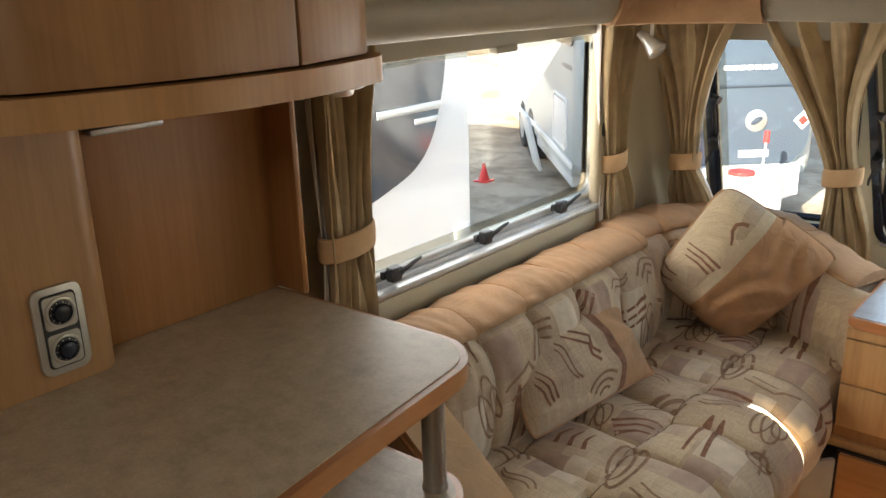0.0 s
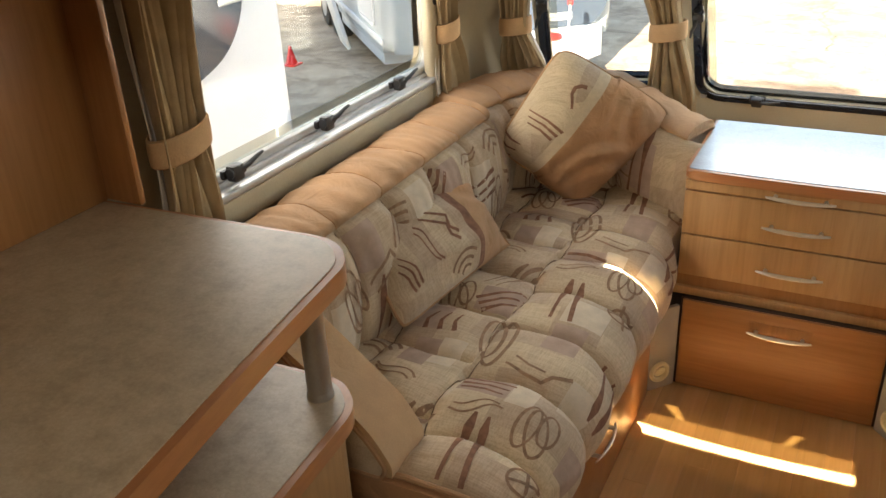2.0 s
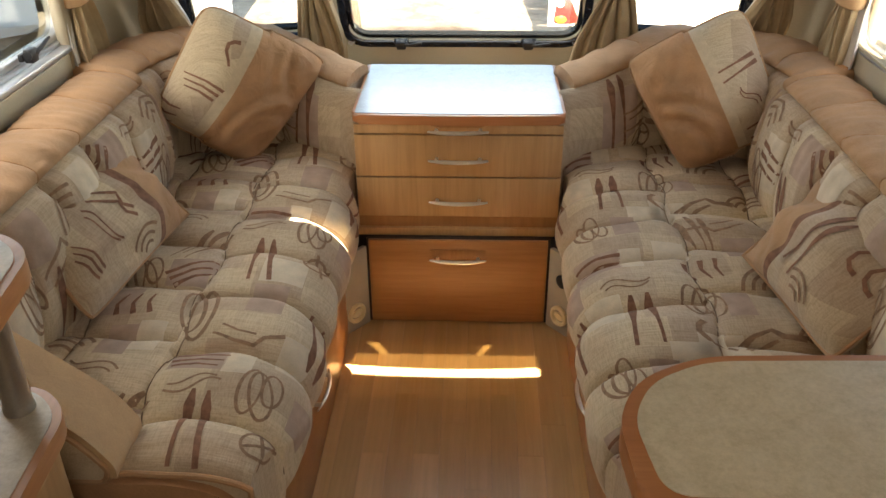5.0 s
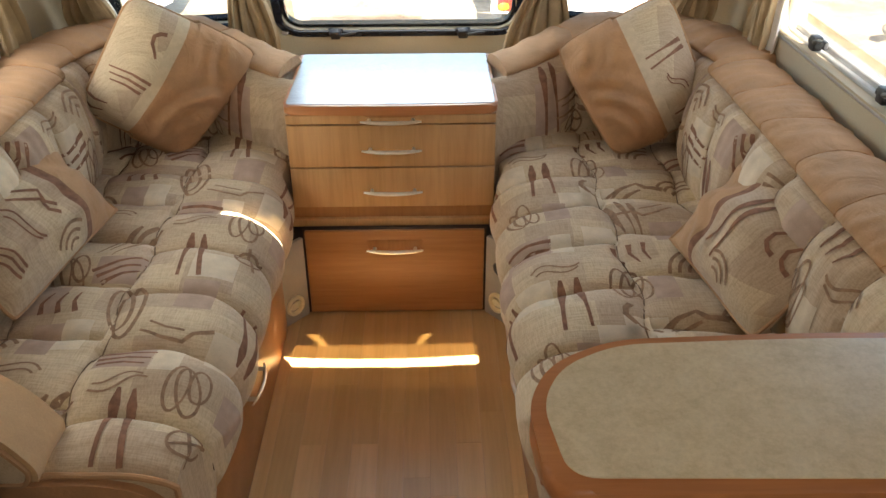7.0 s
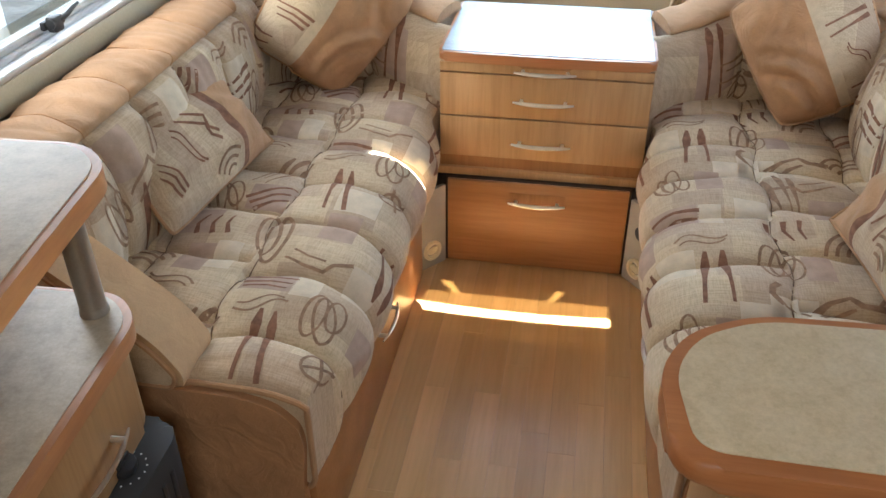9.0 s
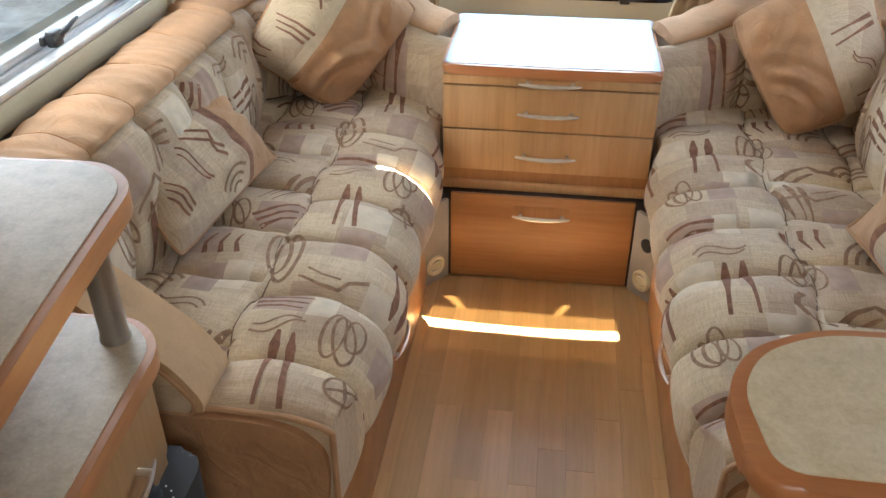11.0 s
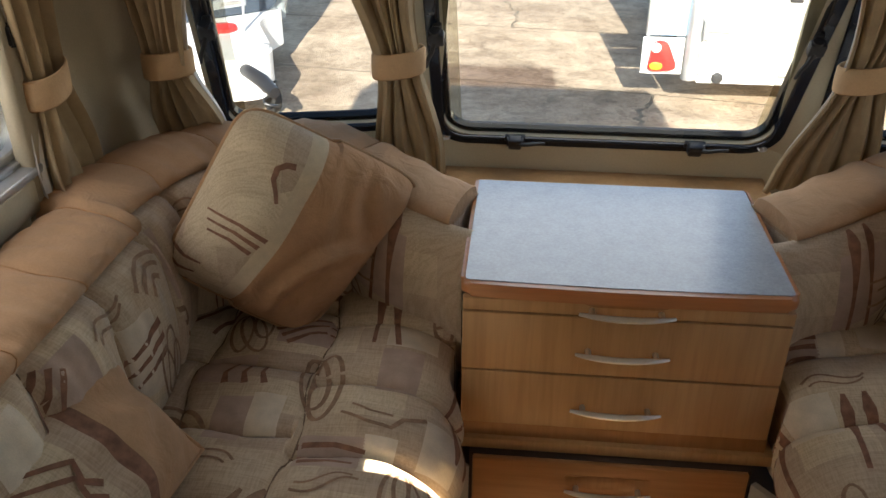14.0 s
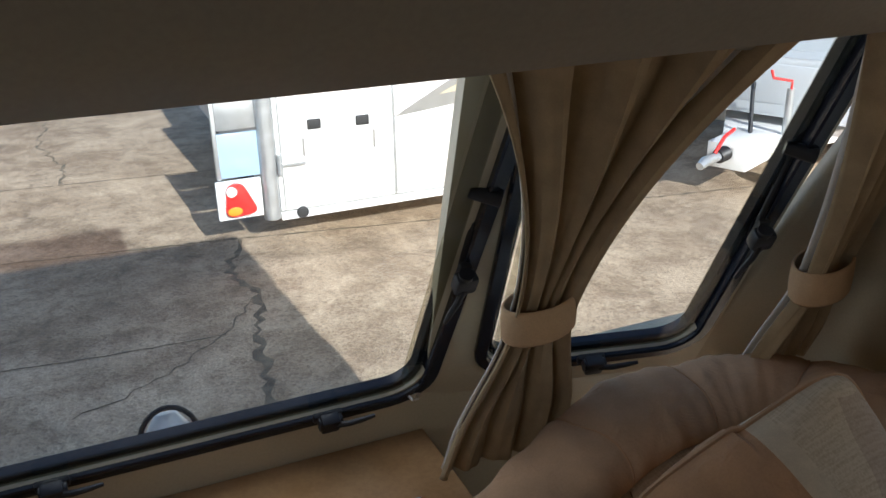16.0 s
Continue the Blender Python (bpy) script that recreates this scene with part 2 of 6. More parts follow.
M_SILL = plain("cream_sill", (0.54, 0.47, 0.32), 0.5, 0, 0.05, 6, 200, 0.1)
M_PELMET = plain("grey_beige_pelmet", (0.36, 0.33, 0.26), 0.5, 0, 0.06, 5, 300, 0.1)
M_CEIL = plain("ceiling_board", (0.72, 0.68, 0.58), 0.8, 0, 0.04, 4, 150, 0.2)
M_ALU = plain("aluminium", (0.52, 0.52, 0.52), 0.36, 0.6, 0.08, 30, 300, 0.05)
M_CHROME = plain("satin_chrome", (0.82, 0.80, 0.76), 0.36, 1.0, 0.05, 30, 300, 0.0)
M_POST = plain("brushed_post", (0.42, 0.39, 0.35), 0.38, 0.8, 0.08, 20, 300, 0.05)
M_BLACK = plain("black_plastic", (0.02, 0.02, 0.022), 0.42, 0, 0.2, 20, 300, 0.1)
M_RUBBER = plain("blue_black_seal", (0.014, 0.018, 0.028), 0.2, 0, 0.2, 12, 300, 0.05)
M_DARK = plain("dark_recess", (0.05, 0.03, 0.02), 0.7, 0, 0.2, 12, 200, 0.1)
M_HEAT = plain("charcoal_heater", (0.028, 0.028, 0.028), 0.65, 0, 0.15, 12, 300, 0.15)
M_SOCKET = plain("silver_socket_plate", (0.5, 0.48, 0.43), 0.35, 0.5, 0.06, 20, 300, 0.05)
M_VENT = plain("cream_plastic", (0.72, 0.60, 0.37), 0.45, 0, 0.06, 20, 300, 0.05)
M_GREYP = plain("grey_kick_panel", (0.36, 0.31, 0.24), 0.7, 0, 0.08, 12, 300, 0.2)
M_GLASS = glass("acrylic_pane")
M_GLASS_SIDE = glass("tinted_acrylic_pane", (0.90, 0.91, 0.90))
M_TINT = glass("shaded_acrylic_edge", (0.78, 0.77, 0.72))
M_LID = glass("smoked_acrylic_lid", (0.62, 0.52, 0.42))
# tints of the beam mask: glow round the streak, dim surround, two rays
M_MASK_GLOW = glass("glow_mask", (0.18, 0.16, 0.125))
M_MASK_DIM = glass("dim_mask", (0.055, 0.048, 0.036))
M_MASK_RAY = glass("ray_mask", (0.25, 0.23, 0.18))
M_GEL = plain("white_gelcoat", (0.80, 0.80, 0.78), 0.3, 0, 0.04, 1.5, 60, 0.02)
M_GELGREY = plain("grey_gelcoat", (0.55, 0.58, 0.60), 0.3, 0, 0.04, 1.5, 60, 0.02)
M_PALEGREY = plain("pale_grey_gelcoat", (0.36, 0.40, 0.40), 0.35, 0, 0.06, 1.5, 60, 0.02)
M_CARGLASS = plain("smoked_window", (0.035, 0.045, 0.06), 0.08, 0, 0.15, 1.0, 40, 0.0)
M_SMOKED = plain("smoked_front_panel", (0.05, 0.065, 0.085), 0.25, 0, 0.12, 1.2, 40, 0.0)
M_GALV = plain("galvanised_steel", (0.55, 0.57, 0.58), 0.4, 0.7, 0.12, 14, 90, 0.1)
M_RED = plain("red_lens", (0.75, 0.035, 0.03), 0.15, 0, 0.08, 30, 200, 0.0)
M_AMBER = plain("amber_lens", (0.85, 0.30, 0.03), 0.15, 0, 0.08, 30, 200, 0.0)
M_BLUEP = plain("pale_blue_plastic", (0.35, 0.48, 0.60), 0.3, 0, 0.1, 8, 120, 0.0)
M_DECAL = plain("grey_decal", (0.26, 0.25, 0.23), 0.5, 0, 0.15, 8, 120, 0.0)
M_TYRE = plain("tyre_rubber", (0.025, 0.025, 0.025), 0.8, 0, 0.2, 12, 200, 0.3)
M_GROUND = concrete("old_concrete")
M_CRACK = plain("dirt_filled_crack", (0.19, 0.155, 0.11), 0.95, 0, 0.4, 12, 90, 0.4)
M_WHITEP = plain("white_dial_print", (0.75, 0.75, 0.72), 0.5, 0, 0.02, 30, 200, 0.0)

# ---- mesh helpers ----


def finish(bm, name, mats, parent=None, label="", smooth=True):
    bmesh.ops.recalc_face_normals(bm, faces=bm.faces)
    me = bpy.data.meshes.new(name)
    bm.to_mesh(me)
    bm.free()
    for m in (mats if isinstance(mats, (list, tuple)) else [mats]):
        me.materials.append(m)
    if smooth:
        me.shade_smooth()
        me.set_sharp_from_angle(angle=radians(38))
    ob = new(name, me)
    if parent:
        ob.parent = parent
        if parent.type == "EMPTY" or parent.matrix_basis != Matrix():
            ob.matrix_parent_inverse = world_of(parent).inverted()
    if label:
        ob["label"] = label
    return ob


def world_of(ob):
    return ob.matrix_basis.copy()


def part(name, bm, material, parent, label="", smooth=True):
    """One mesh object under a thing or under a part, given in world metres."""
    return finish(bm, name, material, parent, label, smooth)


def thing(name, at, label, category, group="", kind=""):
    """An Empty at the base of a thing, to parent its parts."""
    ob = new(name)
    ob.empty_display_size = 0.05
    ob.matrix_basis = Matrix.Translation(at)
    return tagged(ob, label, category, group, kind)


def box(bm, x0, x1, y0, y1, z0, z1, bev=0.003, seg=2, m=None):
    vs = [bm.verts.new((x, y, z)) for x in (x0, x1) for y in (y0, y1) for z in (z0, z1)]
    fs = [bm.faces.new([vs[i] for i in f]) for f in ((0, 1, 3, 2), (4, 6, 7, 5), (0, 4, 5, 1), (2, 3, 7, 6), (0, 2, 6, 4), (1, 5, 7, 3))]
    geom = vs
    if bev:
        es = list({e for f in fs for e in f.edges})
        r = bmesh.ops.bevel(bm, geom=es, offset=bev, segments=seg, affect="EDGES", profile=0.5)
        geom = list({v for f in r["faces"] for v in f.verts} | {v for v in vs if v.is_valid})
    if m is not None:
        bmesh.ops.transform(bm, matrix=m, verts=geom)
    return bm


def boxed(*a, **k):
    return box(bmesh.new(), *a, **k)


def prism(bm, pts, z0, z1, bev=0.0, seg=2, m=None):
    """A plan outline raised from z0 to z1, with rounded rims."""
    lo, hi = [bm.verts.new((x, y, z0)) for x, y in pts], [bm.verts.new((x, y, z1)) for x, y in pts]
    k = len(pts)
    f1, f2 = bm.faces.new(lo[::-1]), bm.faces.new(hi)
    for i in range(k):
        bm.faces.new((lo[i], lo[(i + 1) % k], hi[(i + 1) % k], hi[i]))
    geom = lo + hi
    if bev:
        r = bmesh.ops.bevel(bm, geom=list(f1.edges) + list(f2.edges), offset=bev, segments=seg, affect="EDGES", profile=0.5)
        geom = list({v for f in r["faces"] for v in f.verts} | {v for v in geom if v.is_valid})
        for f in list(bm.faces):
            pass
    if m is not None:
        bmesh.ops.transform(bm, matrix=m, verts=[v for v in geom if v.is_valid])
    return bm


def soften(pts, r=0.03, n=5):
    """Rounds the corners of a plan outline; a corner may carry its own radius as a third number."""
    out, k = [], len(pts)
    for i, p in enumerate(pts):
        rad = p[2] if len(p) > 2 else r
        a, b, c = Vector(pts[i - 1][:2]), Vector(p[:2]), Vector(pts[(i + 1) % k][:2])
        d = min(rad, (a - b).length * 0.45, (c - b).length * 0.45)
        if d < 1e-4:
            out.append(tuple(b))
            continue
        s, e = b + (a - b).normalized() * d, b + (c - b).normalized() * d
        for j in range(n + 1):
            t = j / n
            out.append(tuple(s * (1 - t) ** 2 + b * 2 * t * (1 - t) + e * t * t))
    return out


def rrect(w, h, r, n=6):
    """A rounded rectangle about the origin."""
    out = []
    for cx, cy, a0 in ((w / 2 - r, h / 2 - r, 0), (-w / 2 + r, h / 2 - r, 90), (-w / 2 + r, -h / 2 + r, 180), (w / 2 - r, -h / 2 + r, 270)):
        for j in range(n + 1):
            a = radians(a0 + 90 * j / n)
            out.append((cx + r * math.cos(a), cy + r * math.sin(a)))
    return out


def ring(bm, w, h, r, width, z0, z1, m, ch=0.003):
    """A rounded frame: its outside measures w by h, in the plane of m."""
    o, i = rrect(w, h, r), rrect(w - 2 * width, h - 2 * width, max(0.006, r - width))
    oc, ic = rrect(w - 2 * ch, h - 2 * ch, r - ch), rrect(w - 2 * width + 2 * ch, h - 2 * width + 2 * ch, max(0.008, r - width + ch))
    loops = [[bm.verts.new(m @ Vector((x, y, z))) for x, y in pts] for pts, z in ((o, z0), (o, z1 - ch), (oc, z1), (ic, z1), (i, z1 - ch), (i, z0))]
    k = len(o)
    for a in range(6):
        A, B = loops[a], loops[(a + 1) % 6]
        for j in range(k):
            bm.faces.new((A[j], A[(j + 1) % k], B[(j + 1) % k], B[j]))
    return bm


def slab_with_hole(bm, outer, hole, t, m):
    """A wall panel of thickness t (away from the room) with an opening through it, in the plane of m."""
    vs = []
    for pts in (outer, hole):
        loop = [bm.verts.new((x, y, 0)) for x, y in pts]
        for a, b in zip(loop, loop[1:] + loop[:1]):
            bm.edges.new((a, b))
        vs += loop
    r = bmesh.ops.triangle_fill(bm, use_beauty=True, edges=list({e for v in vs for e in v.link_edges}))
    faces = [g for g in r["geom"] if isinstance(g, bmesh.types.BMFace)]
    ex = bmesh.ops.extrude_face_region(bm, geom=faces)
    for v in ex["geom"]:
        if isinstance(v, bmesh.types.BMVert):
            v.co.z -= t
    bmesh.ops.transform(bm, matrix=m, verts=bm.verts)
    return bm


def tube(bm, pts, r, n=8, caps=True, flat=1.0):
    """A round bar along points."""
    pts = [Vector(p) for p in pts]
    rings, ref = [], None
    for i, p in enumerate(pts):
        d = (pts[min(i + 1, len(pts) - 1)] - pts[max(i - 1, 0)]).normalized()
        if ref is None:
            ref = d.orthogonal().normalized()
        u = (ref - d * ref.dot(d)).normalized()
        ref = u
        v = d.cross(u)
        rad = r[i] if isinstance(r, (list, tuple)) else r
        rings.append([bm.verts.new(p + u * rad * math.cos(2 * math.pi * j / n) + v * rad * flat * math.sin(2 * math.pi * j / n)) for j in range(n)])
    for A, B in zip(rings, rings[1:]):
        for j in range(n):
            bm.faces.new((A[j], A[(j + 1) % n], B[(j + 1) % n], B[j]))
    if caps:
        bm.faces.new(rings[0][::-1])
        bm.faces.new(rings[-1])
    return bm


def disc(bm, m, r, z0, z1, n=24, bev=0.0):
    return prism(bm, [(r * math.cos(2 * math.pi * j / n), r * math.sin(2 * math.pi * j / n)) for j in range(n)], z0, z1, bev, 2, m)


def plane_frame(o, u, v):
    """A matrix with x along u, y along v and z out of both, at o."""
    u, v = Vector(u).normalized(), Vector(v)
    n = u.cross(v).normalized()
    v = n.cross(u)
    return Matrix(((u.x, v.x, n.x, o[0]), (u.y, v.y, n.y, o[1]), (u.z, v.z, n.z, o[2]), (0, 0, 0, 1)))


def sheet(bm, fn, nu, nv, close=None):
    """A grid of fn(u, v) for u, v from 0 to 1."""
    g = [[bm.verts.new(fn(i / nu, j / nv)) for j in range(nv + 1)] for i in range(nu + 1)]
    for i in range(nu):
        for j in range(nv):
            bm.faces.new((g[i][j], g[i + 1][j], g[i + 1][j + 1], g[i][j + 1]))
    if close:
        for row in (g[0], g[-1]):
            bm.faces.new(row)
    return g


def smoothstep(a, b, x):
    t = max(0.0, min(1.0, (x - a) / (b - a)))
    return t * t * (3 - 2 * t)


class Track:
    """A plan line with distance along it, and the way into the room."""

    def __init__(self, pts, rad=0.0):
        self.p = [Vector(p) for p in pts]
        self.d = [0.0]
        for a, b in zip(self.p, self.p[1:]):
            self.d.append(self.d[-1] + (b - a).length)
        self.len = self.d[-1]

    def raw(self, s):
        s = max(0.0, min(self.len, s))
        for i in range(len(self.p) - 1):
            if s <= self.d[i + 1] + 1e-9:
                t = (s - self.d[i]) / max(1e-9, self.d[i + 1] - self.d[i])
                return self.p[i].lerp(self.p[i + 1], t)
        return self.p[-1].copy()

    def at(self, s):
        acc, w = Vector((0, 0)), 0
        for k in range(-4, 5):
            q = s + k * 0.025
            x = self.raw(q)
            if q < 0:
                x = self.p[0] + (self.p[1] - self.p[0]).normalized() * q
            if q > self.len:
                x = self.p[-1] + (self.p[-1] - self.p[-2]).normalized() * (q - self.len)
            acc += x
            w += 1
        return acc / w

    def station(self, s):
        d = (self.at(s + 0.01) - self.at(s - 0.01)).normalized()
        return self.at(s), Vector((d.y, -d.x))


def curve_through(pts, t):
    """A point of a smooth line through 2-D points, t from 0 to 1."""
    k = len(pts) - 1
    x = min(k - 1e-6, max(0, t * k))
    i = int(x)
    f = x - i
    P = [Vector(pts[max(0, min(k, i + j))]) for j in (-1, 0, 1, 2)]
    return 0.5 * ((2 * P[1]) + (P[2] - P[0]) * f + (2 * P[0] - 5 * P[1] + 4 * P[2] - P[3]) * f * f + (3 * P[1] - P[0] - 3 * P[2] + P[3]) * f ** 3)


# ---- printed motifs, drawn on a soft surface ----


def stroke(bm, surf, line, width):
    """A flat painted line on surf(a, b) -> point, lifted by its normal."""
    fine = []
    for i in range(len(line) - 1):
        a, b = Vector(line[i]), Vector(line[i + 1])
        k = max(1, int((b - a).length / 0.012))
        for j in range(k):
            fine.append((a.lerp(b, j / k), (i + j / k) / (len(line) - 1)))
    fine.append((Vector(line[-1]), 1.0))
    prev = None
    for i, (p, t) in enumerate(fine):
        d = (fine[min(i + 1, len(fine) - 1)][0] - fine[max(i - 1, 0)][0])
        d = d.normalized() if d.length > 0 else Vector((1, 0))
        n = Vector((-d.y, d.x))
        w = width(t) if callable(width) else width
        row = []
        for q in (p + n * w / 2, p - n * w / 2):
            c = surf(q.x, q.y)
            e1, e2 = surf(q.x + 0.004, q.y) - c, surf(q.x, q.y + 0.004) - c
            nn = e1.cross(e2).normalized()
            row.append(bm.verts.new(c + nn * LIFT[0]))
        if prev:
            bm.faces.new((prev[0], prev[1], row[1], row[0]))
        prev = row


LIFT = [0.0016]


def motif(bm, surf, kind, a, b, turn=0.0, size=1.0):
    ca, sa = math.cos(radians(turn)) * size, math.sin(radians(turn)) * size

    def T(pts):
        return [(a + x * ca - y * sa, b + x * sa + y * ca) for x, y in pts]
    if kind == "loops":
        for ox, oy, rx, ry, tilt in ((-0.026, -0.004, 0.028, 0.074, 12), (0.002, 0.010, 0.030, 0.078, -4), (0.030, -0.012, 0.024, 0.056, 8)):
            c, s = math.cos(radians(tilt)), math.sin(radians(tilt))
            pts = []
            for j in range(25):
                t = 2 * math.pi * j / 23
                x, y = rx * math.cos(t), ry * math.sin(t)
                pts.append((ox + x * c - y * s, oy + x * s + y * c))
            stroke(bm, surf, T(pts), lambda t: (0.0055 + 0.0035 * math.sin(3.1 * t)) * size)
    elif kind == "ovals":
        for ox, oy, rx, ry, tilt in ((-0.008, -0.006, 0.026, 0.092, 6), (0.012, 0.012, 0.024, 0.078, -3)):
            c, s = math.cos(radians(tilt)), math.sin(radians(tilt))
            pts = []
            for j in range(25):
                t = 2 * math.pi * j / 23
                x, y = rx * math.cos(t), ry * math.sin(t)
                pts.append((ox + x * c - y * s, oy + x * s + y * c))
            stroke(bm, surf, T(pts), lambda t: (0.0055 + 0.004 * math.sin(3.1 * t)) * size)
    elif kind == "torch":
        for ox, lean in ((-0.015, 0.024), (0.019, 0.010)):
            pts = [(ox + lean * (y - 0.07) / 0.14, y) for y in (0.095, 0.057, 0.019, -0.019, -0.057, -0.095)]
            stroke(bm, surf, T(pts), lambda t: (0.007 + 0.015 * t / 0.2 if t < 0.2 else 0.022 - 0.013 * min(1, (t - 0.2) / 0.4)) * size)
    elif kind == "arrows":
        for ox, top, lean in ((-0.028, 0.075, -0.020), (0.0, 0.095, -0.014), (0.026, 0.07, -0.004)):
            pts = [(ox + lean * (y - top) / 0.16, y) for y in (top, top - 0.03, top - 0.09, top - 0.155)]
            stroke(bm, surf, T(pts), lambda t: (0.004 + 0.012 * (1 - abs(2 * t - 0.7) if t < 0.85 else 0)) * size)
    elif kind == "chevron":
        stroke(bm, surf, T([(-0.075, -0.014), (-0.03, 0.012), (0.01, 0.026), (0.03, 0.006), (0.075, 0.0)]), lambda t: (0.006 + 0.005 * t) * size)
        stroke(bm, surf, T([(-0.055, -0.034), (-0.02, -0.012), (0.014, -0.002)]), 0.006 * size)
    elif kind == "zigzag":
        for off in (0.0, -0.026):
            stroke(bm, surf, T([(-0.075, 0.02 + off), (0.0, 0.028 + off), (0.035, 0.03 + off), (0.045, -0.004 + off), (0.075, -0.014 + off)]), lambda t: (0.007 + 0.006 * t) * size)
    elif kind == "wave":
        stroke(bm, surf, T([(-0.07 + 0.14 * j / 12, 0.016 * math.sin(j / 12 * 6.0)) for j in range(13)]), 0.007 * size)
        stroke(bm, surf, T([(-0.06 + 0.12 * j / 12, -0.022 + 0.012 * math.sin(j / 12 * 6.0 + 0.5)) for j in range(13)]), 0.006 * size)
    elif kind == "bars":
        for k in range(3):
            stroke(bm, surf, T([(-0.06 + 0.008 * k, 0.022 - 0.021 * k), (0.0, 0.026 - 0.021 * k), (0.062 - 0.006 * k, 0.018 - 0.021 * k)]), lambda t: (0.005 + 0.006 * t) * size)
    elif kind == "arcs":
        for k in range(3):
            r = 0.035 + 0.022 * k
            stroke(bm, surf, T([(r * math.cos(radians(x)) - 0.04, r * math.sin(radians(x)) - 0.02) for x in range(-10, 95, 9)]), 0.0085 * size)
    elif kind == "hook":
        stroke(bm, surf, T([(0.02, 0.05), (0.002, 0.045), (-0.012, 0.028), (-0.010, 0.0), (0.006, -0.028), (0.016, -0.05)]), lambda t: (0.016 - 0.008 * t) * size)
    elif kind == "claws":
        for k in range(3):
            stroke(bm, surf, T([(-0.045 + 0.036 * k, 0.035), (-0.052 + 0.034 * k, 0.0), (-0.035 + 0.028 * k, -0.036)]), lambda t: 0.013 * (1 - 0.7 * t) * size)
    elif kind == "cross":
        stroke(bm, surf, T([(-0.04 + 0.04 * math.cos(x / 3) + 0.04, 0.036 * math.sin(x / 3)) for x in range(19)]), 0.008 * size)
        stroke(bm, surf, T([(0.012, 0.06), (0.0, -0.055)]), 0.008 * size)
        stroke(bm, surf, T([(-0.035, 0.012), (0.05, -0.02)]), 0.008 * size)

# ---- the place: caravan shell ----
ROOF, GROUND = 1.95, -0.65
FRONT_V = Vector((0, -0.514, 0.857))             # the front leans back as it rises
SILL = 0.70


def front_y(x, z):
    """Inner face of the front wall."""
    return 0.735 - 0.6 * (z - SILL) - 0.22 * max(0.0, abs(x) - 0.42)


bm = bmesh.new()
sheet(bm, lambda u, v: Vector((-400 + 800 * u, -400 + 800 * v, GROUND)), 8, 8)
me = bpy.data.meshes.new("ground")
bm.to_mesh(me)
bm.free()
me.materials.append(M_GROUND)
ground = tagged(new("ground", me), "worn brushed concrete yard with cracks and stains", "ground", kind="structure")

floor = tagged(finish(boxed(-1.1, 1.1, -3.7, 0.75, -0.06, -0.006, 0), "floor", M_DARK), "light beech-effect laminate floor of the caravan", "floor", kind="structure")
# roof with a slot that lets the streak's beam down through the front rooflight
bm = bmesh.new()
SLOT_X, SLOT_Y = (-0.295, 0.117), (-0.45, -0.27)
slab_with_hole(bm, [(-1.1, -3.7), (1.1, -3.7), (1.1, 0.05), (-1.1, 0.05)], [(SLOT_X[0], SLOT_Y[1]), (SLOT_X[0], SLOT_Y[0]), (SLOT_X[1], SLOT_Y[0]), (SLOT_X[1], SLOT_Y[1])], 0.05, Matrix.Translation((0, 0, ROOF + 0.05)))
ceiling = tagged(finish(bm, "ceiling", M_CEIL, smooth=False), "pale board ceiling of the caravan", "ceiling", kind="structure")

WIN_Z, WIN_H = (0.885, 1.435), 0.55
for side, nm in ((-1, "wall_left"), (1, "wall_right")):
    pts = [(0.05, -0.3), (0.05, ROOF), (-3.7, ROOF), (-3.7, -0.3)]
    cy, cz = -0.50, 1.160
    hole = [(y + cy, z + cz) for y, z in rrect(1.10, 0.55, 0.07)]
    bm = bmesh.new()
    slab_with_hole(bm, pts, hole, 0.035, plane_frame((side * (1.12 if side < 0 else 1.085), 0, 0), (0, 1, 0), (0, 0, 1)))
    tagged(finish(bm, nm, M_WALL, smooth=False), "beige vinyl-faced caravan side wall", "wall", kind="structure")

bm = boxed(-1.1, 1.1, -3.74, -3.70, -0.3, ROOF + 0.05, 0)
tagged(finish(bm, "wall_rear", M_WALL, smooth=False), "beige vinyl-faced rear wall", "wall", kind="structure")

# front wall: middle panel, two angled panels, two corner panels, and the low part under them
front_m = plane_frame((0, front_y(0, SILL), SILL), (1, 0, 0), FRONT_V)


